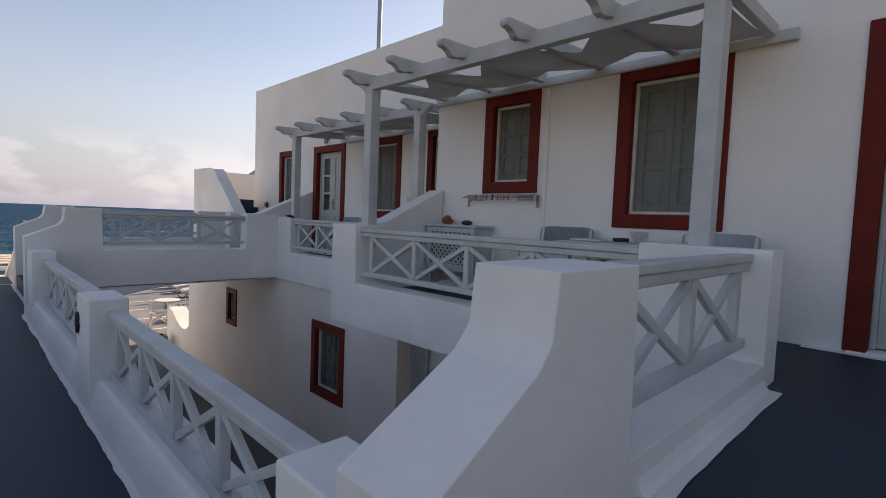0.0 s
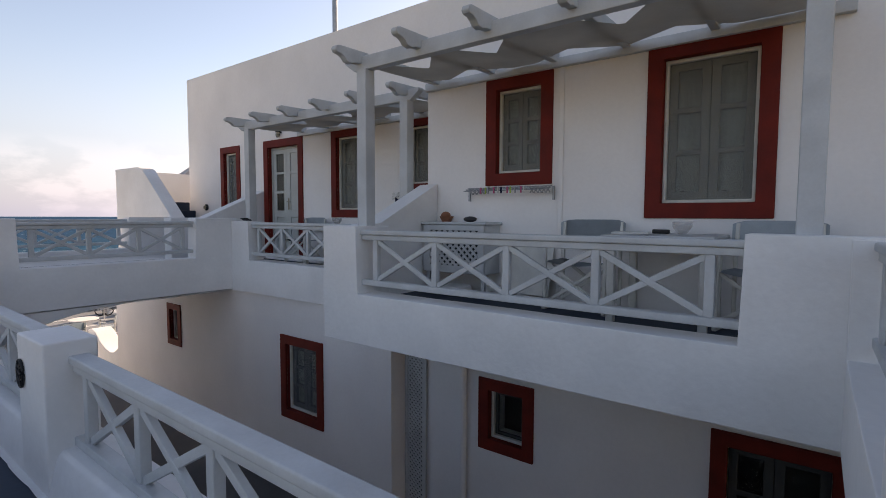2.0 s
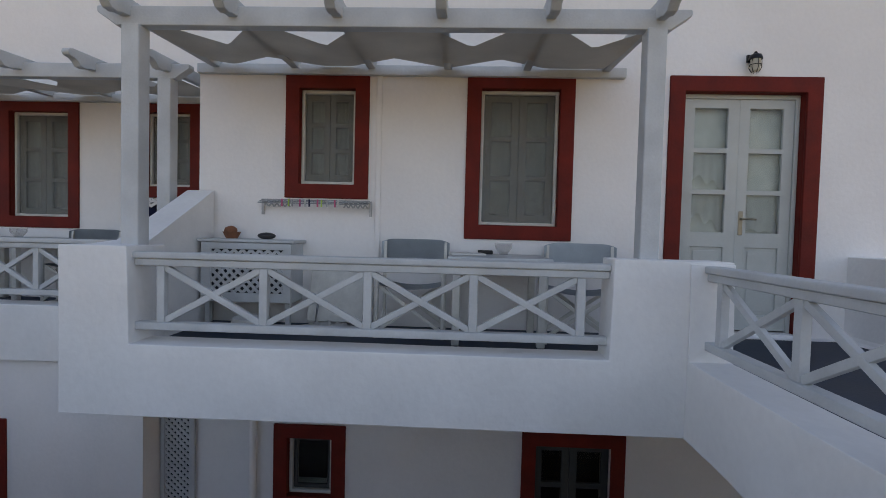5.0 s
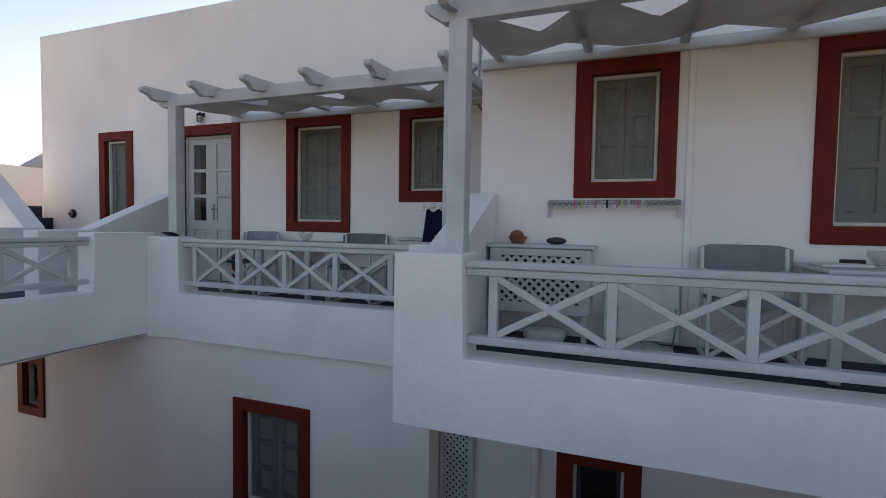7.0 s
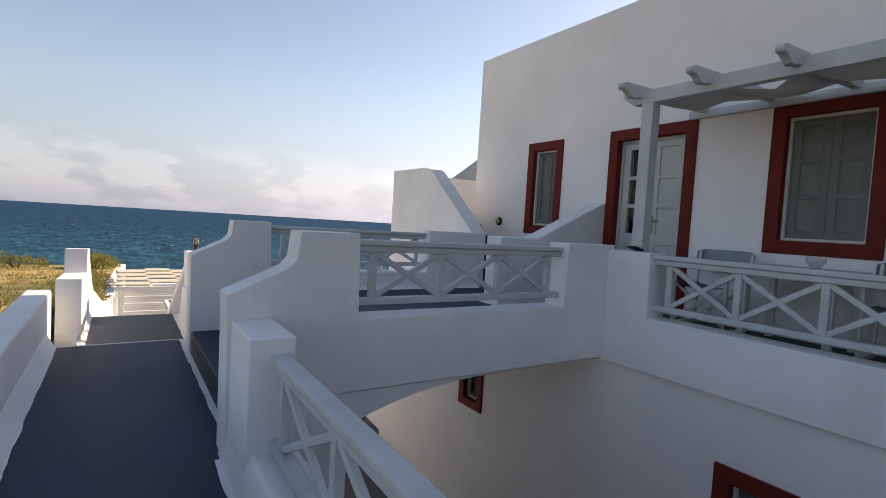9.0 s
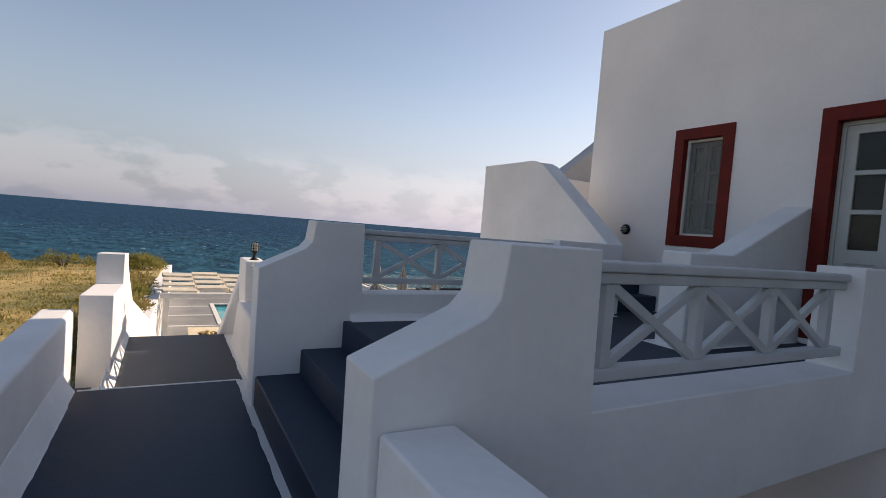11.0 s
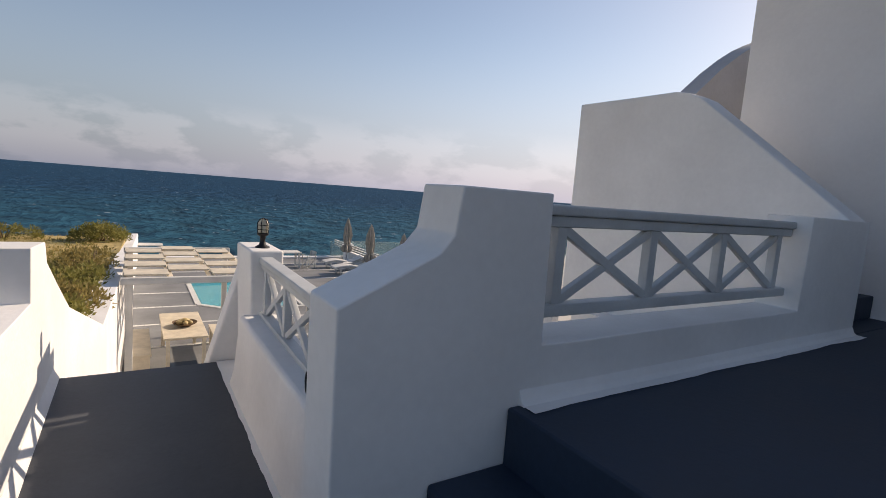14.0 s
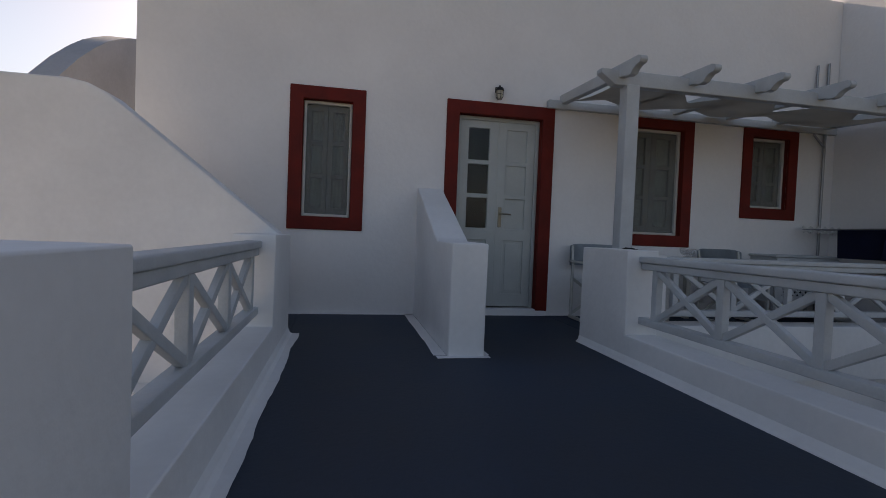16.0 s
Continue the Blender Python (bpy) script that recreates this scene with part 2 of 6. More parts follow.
def sea_mat():
    m = bpy.data.materials.new("wind-ruffled sea")
    m.use_nodes = True
    n, l = m.node_tree.nodes, m.node_tree.links
    b = n["Principled BSDF"]
    tc = n.new("ShaderNodeTexCoord")
    mp = n.new("ShaderNodeMapping")
    mp.inputs["Scale"].default_value = (0.75, 0.85, 1.0)
    l.new(tc.outputs["Object"], mp.inputs["Vector"])
    a, c, f, p = (n.new("ShaderNodeTexNoise") for _ in range(4))
    for t, s, d in ((a, 0.22, 10), (c, 0.9, 6), (f, 0.5, 9), (p, 0.006, 3)):
        t.inputs["Scale"].default_value, t.inputs["Detail"].default_value = s, d
        l.new(mp.outputs["Vector"], t.inputs["Vector"])
    # shallow water is greener towards the shore
    sep, mr = n.new("ShaderNodeSeparateXYZ"), n.new("ShaderNodeMapRange")
    l.new(tc.outputs["Object"], sep.inputs["Vector"])
    l.new(sep.outputs["Y"], mr.inputs["Value"])
    mr.inputs["From Min"].default_value, mr.inputs["From Max"].default_value = 40, 260
    ra = n.new("ShaderNodeValToRGB")
    ra.color_ramp.elements[0].color, ra.color_ramp.elements[1].color = (0.016, 0.086, 0.128, 1), (0.009, 0.048, 0.098, 1)
    l.new(mr.outputs["Result"], ra.inputs["Fac"])
    foam = n.new("ShaderNodeValToRGB")
    foam.color_ramp.elements[0].position, foam.color_ramp.elements[1].position = 0.68, 0.71
    l.new(f.outputs["Fac"], foam.inputs["Fac"])
    mx = n.new("ShaderNodeMix")
    mx.data_type = 'RGBA'
    mx.inputs["B"].default_value = (0.5, 0.55, 0.58, 1)
    l.new(foam.outputs["Color"], mx.inputs["Factor"])
    pm = n.new("ShaderNodeMix")
    pm.data_type, pm.blend_type = 'RGBA', 'MULTIPLY'
    pm.inputs["Factor"].default_value = 1.0
    pr = n.new("ShaderNodeMapRange")
    pr.inputs["From Min"].default_value, pr.inputs["From Max"].default_value = 0.3, 0.7
    pr.inputs["To Min"].default_value, pr.inputs["To Max"].default_value = 0.62, 1.42
    l.new(a.outputs["Fac"], pr.inputs["Value"])
    l.new(ra.outputs["Color"], pm.inputs["A"])
    l.new(pr.outputs["Result"], pm.inputs["B"])
    l.new(pm.outputs["Result"], mx.inputs["A"])
    sm = n.new("ShaderNodeMath")
    sm.operation = 'MULTIPLY_ADD'
    sm.inputs[1].default_value = 0.3
    l.new(c.outputs["Fac"], sm.inputs[0])
    l.new(a.outputs["Fac"], sm.inputs[2])
    bp = n.new("ShaderNodeBump")
    bp.inputs["Strength"].default_value, bp.inputs["Distance"].default_value = 1.0, 3.0
    l.new(sm.outputs[0], bp.inputs["Height"])
    n.remove(b)
    df, gl, ms = n.new("ShaderNodeBsdfDiffuse"), n.new("ShaderNodeBsdfGlossy"), n.new("ShaderNodeMixShader")
    gl.inputs["Roughness"].default_value = 0.3
    ms.inputs["Fac"].default_value = 0.07
    l.new(mx.outputs["Result"], df.inputs["Color"])
    l.new(bp.outputs["Normal"], df.inputs["Normal"])
    l.new(bp.outputs["Normal"], gl.inputs["Normal"])
    l.new(df.outputs[0], ms.inputs[1])
    l.new(gl.outputs[0], ms.inputs[2])
    l.new(ms.outputs[0], n["Material Output"].inputs["Surface"])
    return m


SEA = sea_mat()


def water_mat():
    m = bpy.data.materials.new("pool water")
    m.use_nodes = True
    n, l = m.node_tree.nodes, m.node_tree.links
    b = n["Principled BSDF"]
    b.inputs["Base Color"].default_value = (0.07, 0.68, 0.86, 1)
    b.inputs["Roughness"].default_value, b.inputs["Alpha"].default_value = 0.12, 0.35
    tc, ns, bp = n.new("ShaderNodeTexCoord"), n.new("ShaderNodeTexNoise"), n.new("ShaderNodeBump")
    ns.inputs["Scale"].default_value = 5.0
    bp.inputs["Strength"].default_value, bp.inputs["Distance"].default_value = 0.3, 0.05
    l.new(tc.outputs["Object"], ns.inputs["Vector"])
    l.new(ns.outputs["Fac"], bp.inputs["Height"])
    l.new(bp.outputs["Normal"], b.inputs["Normal"])
    return m


WATER = water_mat()


# ---- mesh helpers ----
def bm_box(bm, x0, x1, y0, y1, z0, z1):
    v = [bm.verts.new((x, y, z)) for z in (z0, z1) for y in (y0, y1) for x in (x0, x1)]
    for f in ((0, 2, 3, 1), (4, 5, 7, 6), (0, 1, 5, 4), (2, 6, 7, 3), (0, 4, 6, 2), (1, 3, 7, 5)):
        bm.faces.new([v[i] for i in f])
    return v


def bm_prism(bm, poly, axis, a, b):
    """Extrudes an outline from a to b along an axis; the outline gives the two other coordinates in order."""
    def at(p, t):
        return {"x": (t, p[0], p[1]), "y": (p[0], t, p[1]), "z": (p[0], p[1], t)}[axis]
    lo, hi = [bm.verts.new(at(p, a)) for p in poly], [bm.verts.new(at(p, b)) for p in poly]
    n = len(poly)
    bm.faces.new(lo[::-1])
    bm.faces.new(hi)
    for i in range(n):
        bm.faces.new((lo[i], lo[(i + 1) % n], hi[(i + 1) % n], hi[i]))


def bm_beam(bm, p, q, w, h, up=(0, 0, 1)):
    """A bar from p to q, w wide and h high."""
    p, q = Vector(p), Vector(q)
    d = (q - p).normalized()
    side = d.cross(Vector(up))
    if side.length < 1e-4:
        side = Vector((1, 0, 0))
    side.normalize()
    top = side.cross(d)
    v = []
    for c in (p, q):
        for a, b in ((-1, -1), (1, -1), (1, 1), (-1, 1)):
            v.append(bm.verts.new(c + side * (a * w / 2) + top * (b * h / 2)))
    for f in ((3, 2, 1, 0), (4, 5, 6, 7), (0, 1, 5, 4), (1, 2, 6, 5), (2, 3, 7, 6), (3, 0, 4, 7)):
        bm.faces.new([v[i] for i in f])


def bm_tube(bm, pts, r, seg=8, close=True):
    """A round bar along points; r may be a list of radii."""
    rings, m = [], len(pts)
    for i, p in enumerate(pts):
        p = Vector(p)
        d = (Vector(pts[min(i + 1, m - 1)]) - Vector(pts[max(i - 1, 0)])).normalized()
        s = d.cross(Vector((0, 0, 1)))
        s = Vector((1, 0, 0)) if s.length < 1e-3 else s.normalized()
        t = s.cross(d)
        rad = r[i] if isinstance(r, (list, tuple)) else r
        rings.append([bm.verts.new(p + s * (rad * math.cos(a * math.tau / seg)) + t * (rad * math.sin(a * math.tau / seg))) for a in range(seg)])
    for a, b in zip(rings, rings[1:]):
        for i in range(seg):
            bm.faces.new((a[i], a[(i + 1) % seg], b[(i + 1) % seg], b[i]))
    if close:
        bm.faces.new(rings[0][::-1])
        bm.faces.new(rings[-1])


def bm_lathe(bm, profile, c=(0, 0, 0), seg=16):
    """A turned shape from (radius, height) pairs about the vertical through c."""
    rings = [[bm.verts.new((c[0] + r * math.cos(i * math.tau / seg), c[1] + r * math.sin(i * math.tau / seg), c[2] + z)) for i in range(seg)] for r, z in profile]
    for a, b in zip(rings, rings[1:]):
        for i in range(seg):
            bm.faces.new((a[i], a[(i + 1) % seg], b[(i + 1) % seg], b[i]))
    bm.faces.new(rings[0][::-1])
    bm.faces.new(rings[-1])


def soften(bm, w=0.02, seg=2, angle=30):
    bmesh.ops.recalc_face_normals(bm, faces=bm.faces)
    e = [x for x in bm.edges if x.is_manifold and x.calc_face_angle(0) > radians(angle)]
    if e:
        bmesh.ops.bevel(bm, geom=e, offset=w, segments=seg, profile=0.5, affect='EDGES', clamp_overlap=True)


def weigh_normals(me, angle=62):
    """Smooth shading in which large faces keep their own normal, so that only the narrow bevels look round."""
    me.shade_smooth()
    nr = np.zeros(len(me.polygons) * 3)
    me.polygons.foreach_get("normal", nr)
    nr = nr.reshape(-1, 3)
    ar = np.zeros(len(me.polygons))
    me.polygons.foreach_get("area", ar)
    at, lim, out = collections.defaultdict(list), math.cos(radians(angle)), []
    for p in me.polygons:
        for v in p.vertices:
            at[v].append(p.index)
    for p in me.polygons:
        for v in p.vertices:
            ids = [i for i in at[v] if nr[i] @ nr[p.index] > lim]
            s = (nr[ids] * ar[ids, None]).sum(axis=0) if ids else nr[p.index]
            out.append(tuple(s / max(1e-12, float(np.linalg.norm(s)))))
    me.normals_split_custom_set(out)


def link(name, bm, material, smooth=True):
    bmesh.ops.recalc_face_normals(bm, faces=bm.faces)
    me = bpy.data.meshes.new(name)
    bm.to_mesh(me)
    bm.free()
    me.materials.append(material)
    if smooth:
        weigh_normals(me)
    return new(name, me)


def part(name, bm, material, parent, label=""):
    """Links a bmesh as one mesh object under a thing or under a part."""
    ob = link(name, bm, material)
    ob.parent = parent
    if label:
        ob["label"] = label
    return ob


def structure(name, bm, material, label, category):
    return tagged(link(name, bm, material), label, category, kind="structure")


HAND = ("wall_bridge", "wall_field", "wall_walkway", "wall_landing", "wall_balcony", "wall_divider", "wall_stairs", "pedestal")


def hand_made(bm, step=0.3, depth=0.004):
    """Cuts long faces and lets them waver a few millimetres, as hand-laid plaster does."""
    lo = [min(v.co[i] for v in bm.verts) for i in range(3)]
    hi = [max(v.co[i] for v in bm.verts) for i in range(3)]
    for i in range(3):
        n = min(40, int((hi[i] - lo[i]) / step))
        for k in range(1, n):
            co, no = [0, 0, 0], [0, 0, 0]
            co[i], no[i] = lo[i] + (hi[i] - lo[i]) * (k + 0.13) / n, 1
            bmesh.ops.bisect_plane(bm, geom=bm.verts[:] + bm.edges[:] + bm.faces[:], plane_co=co, plane_no=no)
    for v in bm.verts:
        p = v.co.copy()
        v.co += noise.noise_vector(p * 1.3) * depth + noise.noise_vector(p * 5.5) * depth * 0.45


def solid(name, poly, axis, a, b, material, label, category, w=0.012, seg=3):
    bm = bmesh.new()
    bm_prism(bm, poly, axis, a, b)
    if name.startswith(HAND):
        hand_made(bm)
    soften(bm, w, seg)
    return structure(name, bm, material, label, category)


def block(name, box, material, label, category, w=0.012, seg=3):
    bm = bmesh.new()
    bm_box(bm, *box)
    if name.startswith(HAND):
        hand_made(bm)
    soften(bm, w, seg)
    return structure(name, bm, material, label, category)


def thing(name, label, category, group=""):
    return tagged(new(name), label, category, group)


def bm_holed(bm, axis, a, b, u0, u1, v0, v1, holes):
    """An upright slab from a to b along axis, with rectangular openings (u0, u1, v0, v1) through it."""
    us = sorted({u0, u1, *[c for h in holes for c in h[:2]]})
    vs = sorted({v0, v1, *[c for h in holes for c in h[2:]]})
    full = {(i, j) for i in range(len(us) - 1) for j in range(len(vs) - 1)
            if not any(h[0] <= us[i] and us[i + 1] <= h[1] and h[2] <= vs[j] and vs[j + 1] <= h[3] for h in holes)}
    vert = {}

    def vt(i, j, s):
        if (i, j, s) not in vert:
            t = b if s else a
            vert[i, j, s] = bm.verts.new((t, us[i], vs[j]) if axis == "x" else (us[i], t, vs[j]))
        return vert[i, j, s]
    for i, j in sorted(full):
        for s in (0, 1):
            bm.faces.new([vt(i, j, s), vt(i + 1, j, s), vt(i + 1, j + 1, s), vt(i, j + 1, s)])
        for di, dj, p, q in ((-1, 0, (0, 0), (0, 1)), (1, 0, (1, 0), (1, 1)), (0, -1, (0, 0), (1, 0)), (0, 1, (0, 1), (1, 1))):
            if (i + di, j + dj) not in full:
                bm.faces.new([vt(i + p[0], j + p[1], 0), vt(i + q[0], j + q[1], 0), vt(i + q[0], j + q[1], 1), vt(i + p[0], j + p[1], 1)])


def holed_wall(name, axis, a, b, u0, u1, v0, v1, holes, material, label):
    bm = bmesh.new()
    bm_holed(bm, axis, a, b, u0, u1, v0, v1, holes)
    return structure(name, bm, material, label, "wall")

# ---- levels and lines of the plan ----
WALK, LAND, TERR, YARD, SEALEVEL = -0.10, -0.22, 0.55, -2.75, -8.0
XA, XB = 5.04, 6.095              # facades of the near and the far house
BAL_A, BAL_B = 3.55, 4.69      # outer faces of the two balconies


# ---- sea, ground and distance ----
bm = bmesh.new()
for y0, y1, n in ((30, 300, 4), (300, 4800, 4)):
    for i in range(n):
        a, b = y0 + (y1 - y0) * i / n, y0 + (y1 - y0) * (i + 1) / n
        v = [bm.verts.new((x, y, SEALEVEL)) for x, y in ((-4800, a), (4800, a), (4800, b), (-4800, b))]
        bm.faces.new(v)
bmesh.ops.remove_doubles(bm, verts=bm.verts, dist=0.01)
structure("water", bm, SEA, "deep blue sea ruffled by wind with small whitecaps", "sea")


def field_edge(y):
    """Where the field meets the retaining walls."""
    return -0.03 if y < 16.7 else 0.25 + 0.021 * (min(y, 38) - 16.7)


def ground_z(x, y):
    if x > field_edge(y):
        z = -3.05 if y < 38 else -3.05 - (y - 38) * 1.2
    else:
        z = -0.35 - 0.030 * max(0, y - 4) - 0.012 * max(0, -x - 6) + 0.22 * noise.noise((x * 0.21, y * 0.21, 0)) * min(1, max(0, -0.28 - x) / 2) + 0.06 * noise.noise((x * 0.9, y * 0.9, 3))
        edge = 31 + 2.0 * noise.noise((x * 0.12, 1.7, 0)) - 0.02 * x
        if y > edge:
            z -= (y - edge) * 0.55 + (y - edge) ** 2 * 0.02
    return max(z, SEALEVEL - 1.5)


bm = bmesh.new()
gx = [-4000, -600, -200, -120, -80, -60, -48, -38, -30] + [-24 + 0.75 * i for i in range(31)] + [-0.9, -0.35, -0.02, 0.02, 2, 6, 12, 20, 40, 90, 300, 4000]
gy = [-4000, -600, -120, -40, -20, -10] + [-5 + 0.75 * i for i in range(62)] + [42, 44, 47, 52]
grid = []
for y in gy:
    xs = [x + field_edge(y) if -0.5 < x < 0.5 else x for x in gx]
    grid.append([bm.verts.new((x, y, ground_z(x, y))) for x in xs])
for r0, r1 in zip(grid, grid[1:]):
    for i in range(len(gx) - 1):
        bm.faces.new((r0[i], r0[i + 1], r1[i + 1], r1[i]))
structure("ground", bm, EARTH, "dry yellow-green grassy field sloping to the sea", "ground")

# far hills on the horizon
bm = bmesh.new()
pts = [(-3600 + 60 * i, max(0.0, 70 * math.sin(max(0, min(1, (i - 2) / 38)) * math.pi) ** 1.2 + 14 * noise.noise((i * 0.21, 0, 5)))) for i in range(44)]
lo = [bm.verts.new((x, 4300, SEALEVEL - 1)) for x, h in pts]
hi = [bm.verts.new((x, 4300 + h * 2, SEALEVEL + h)) for x, h in pts]
bk = [bm.verts.new((x, 4600, SEALEVEL - 1)) for x, h in pts]
for i in range(len(pts) - 1):
    bm.faces.new((lo[i], lo[i + 1], hi[i + 1], hi[i]))
    bm.faces.new((hi[i], hi[i + 1], bk[i + 1], bk[i]))
structure("backdrop", bm, HAZE, "faint blue hazy hills across the sea", "distant hills")


# ---- walkway ----
block("floor_walkway", (-0.1, 1.5, -5.0, 12.0, WALK - 0.25, WALK), FLOOR, "dark blue-grey painted concrete walkway", "floor", 0.01, 2)
block("floor_landing", (0.0, 1.7, 12.0, 14.32, LAND - 0.3, LAND), LANDFLOOR, "dark grey painted landing one step down", "floor", 0.02, 2)
STEPS_DOWN = 13
for i in range(STEPS_DOWN):
    z = LAND - 0.18 * (i + 1)
    block("step_lower", (0.0, 1.65, 14.26 + 0.28 * i, 14.6 + 0.28 * i, YARD - 0.1, z), FLOOR, "dark grey painted stair step leading down to the pool deck", "step", 0.012, 2)


def ragged_strip(name, x_in, x_out, y0, y1, z, sway, label):
    """A thin painted white border with a wavering edge, 4 mm above the floor."""
    bm = bmesh.new()
    n = max(6, int((y1 - y0) / 0.06))
    row = []
    for i in range(n + 1):
        y = y0 + (y1 - y0) * i / n
        w = sway * (noise.noise((y * 2.3, x_in * 5, 2)) + 0.5 * noise.noise((y * 9, x_in, 7)))
        row.append((bm.verts.new((x_in + w, y, z + 0.004)), bm.verts.new((x_out, y, z + 0.004))))
    for a, b in zip(row, row[1:]):
        bm.faces.new((a[0], b[0], b[1], a[1]))
    return structure(name, bm, WHITE, label, "trim")


def ragged_strip_x(name, y_in, y_out, x0, x1, z, sway, label):
    """The same border running along x."""
    bm = bmesh.new()
    n = max(6, int((x1 - x0) / 0.06))
    row = []
    for i in range(n + 1):
        x = x0 + (x1 - x0) * i / n
        w = sway * (noise.noise((x * 2.3, y_in * 5, 4)) + 0.5 * noise.noise((x * 9, y_in, 9)))
        row.append((bm.verts.new((x, y_in + w, z + 0.004)), bm.verts.new((x, y_out, z + 0.004))))
    for a, b in zip(row, row[1:]):
        bm.faces.new((a[0], b[0], b[1], a[1]))
    return structure(name, bm, WHITE, label, "trim")


ragged_strip("trim_walkway_east", 1.135, 1.25, 1.0, 8.7, WALK, 0.02, "hand-painted white border along the walkway")
ragged_strip("trim_walkway_steps", 1.235, 1.36, 8.7, 11.98, WALK, 0.018, "hand-painted white border along the steps")
ragged_strip("trim_walkway_west", 0.10, 0.0, -5, 11.98, WALK, 0.018, "hand-painted white border along the walkway")
ragged_strip("trim_landing_east", 1.345, 1.52, 12.05, 14.3, LAND, 0.02, "hand-painted white border along the landing")
ragged_strip("trim_landing_west", 0.30, 0.15, 12.05, 14.3, LAND, 0.02, "hand-painted white border along the landing")
block("trim_nosing", (0.10, 1.27, 11.985, 12.012, WALK - 0.10, WALK + 0.004), WHITE, "white painted nosing of the walkway step", "trim", 0.004, 1)

# low wall on the field side
solid("wall_field", [(-0.24, -3.0), (0.0, -3.0), (0.0, 0.43), (-0.02, 0.45), (-0.22, 0.45), (-0.24, 0.43)], "y", -5.0, 12.48, WHITE, "low whitewashed wall along the field", "wall", 0.015)
solid("wall_field_fillet", [(-0.05, WALK - 0.05), (0.095, WALK - 0.05), (0.09, WALK + 0.008), (0.05, WALK + 0.06), (0.0, WALK + 0.16)], "y", -5.0, 12.0, WHITE, "rounded white plaster foot of the low wall", "wall", 0.015)
solid("wall_landing_west", [(12.45, -3.0), (12.45, 0.57), (13.45, 0.53), (13.48, 0.84), (14.0, 0.81), (14.05, 0.67), (16.65, -0.53), (16.95, -3.0)], "x", 0.03, 0.275, WHITE, "whitewashed parapet wall stepping down beside the stairs", "wall", 0.01)
solid("wall_landing_foot", [(0.2, LAND - 0.05), (0.32, LAND - 0.05), (0.31, LAND + 0.01), (0.28, LAND + 0.07), (0.24, LAND + 0.15)], "y", 12.02, 14.32, WHITE, "rounded white plaster foot of the parapet", "wall", 0.015)
bm = bmesh.new()
for a, b, c, d in ((15.3, 0.09, -0.04, 0.258), (16.85, -0.53, 0.12, 0.47), (24.0, -0.88, 0.34, 0.64), (36.4, -1.62, 0.62, 0.95)):
    for x, z in ((c, YARD - 0.3), (d, YARD - 0.3), (d, b), (c, b)):
        bm.verts.new((x, a, z))
bm.verts.ensure_lookup_table()
for k in (0, 4, 8):
    for i in range(4):
        bm.faces.new([bm.verts[k + i], bm.verts[k + (i + 1) % 4], bm.verts[k + 4 + (i + 1) % 4], bm.verts[k + 4 + i]])
bm.faces.new(bm.verts[0:4])
bm.faces.new(bm.verts[12:16])
soften(bm, 0.012, 2)
structure("wall_deck_west", bm, WHITE, "long whitewashed retaining wall beside the pool deck", "wall")

# parapet on the courtyard side, carrying the railings
solid("wall_walkway_parapet", [(1.17, WALK - 0.3), (1.17, WALK + 0.01), (1.19, WALK + 0.12), (1.22, 0.12), (1.24, 0.14), (1.47, 0.14), (1.49, 0.12), (1.49, YARD - 0.2), (1.2, YARD - 0.2)], "y", 1.1, 8.8, WHITE, "whitewashed parapet base of the walkway", "wall", 0.012)
for x0, y0, y1, z in ((1.17, 1.12, 1.56, 0.66), (1.17, 4.38, 4.84, 0.72), (1.20, 8.16, 8.685, 0.775)):
    block("pedestal_walkway", (x0, x0 + 0.25, y0, y1, WALK, z), WHITE, "whitewashed masonry pedestal between railings", "pedestal", 0.012, 3)
block("wall_retaining", (1.15, 1.478, 1.0, 11.3, YARD - 0.2, -0.13), WHITE, "whitewashed retaining wall under the walkway", "wall", 0.02)
block("wall_under_landing", (1.2, 1.68, 11.3, 14.6, YARD - 0.2, LAND - 0.31), WHITE, "whitewashed wall under the landing", "wall", 0.02)

# landing parapet with tapered lamp pier
solid("wall_landing_parapet", [(1.375, LAND - 0.3), (1.375, LAND), (1.40, LAND + 0.10), (1.43, 0.28), (1.45, 0.30), (1.69, 0.30), (1.71, LAND - 0.3)], "y", 11.62, 13.80, WHITE, "whitewashed parapet base beside the landing", "wall", 0.012)
solid("pedestal_lamp_fin", [(1.575, 0.74), (1.735, 0.74), (1.735, YARD), (0.80, YARD), (1.295, LAND)], "y", 14.325, 14.52, WHITE, "flared whitewashed fin behind the lamp pier", "pedestal", 0.02)
solid("pedestal_lamp", [(1.485, 0.79), (1.73, 0.79), (1.73, YARD), (1.53, YARD), (1.52, LAND)], "y", 13.77, 14.322, WHITE, "tapered whitewashed pier carrying a lamp", "pedestal", 0.02)
solid("wall_stair_east", [(14.53, YARD), (14.53, 0.2), (17.6, -1.9), (17.6, YARD)], "x", 1.45, 1.715, WHITE, "sloping whitewashed wall of the lower stairs", "wall", 0.02)


# ---- entrance bridges of the two houses ----
def bridge(tag, y0, y1, x_end, z_bot):
    block("floor_bridge_" + tag, (1.945, x_end, y0, y1, z_bot, TERR), FLOOR, "dark blue-grey painted floor of the entrance bridge", "floor", 0.012, 2)
    for x, z in ((1.285, 0.138), (1.615, 0.33)):
        block("step_" + tag, (x, x + 0.36, y0, y1, -0.118, z), FLOOR, "dark grey painted step up to the terrace", "step", 0.014, 2)
    block("step_fill_" + tag, (1.36, 2.02, y0, y1, -0.6, -0.12), WHITE, "white masonry under the steps", "wall", 0.01, 1)


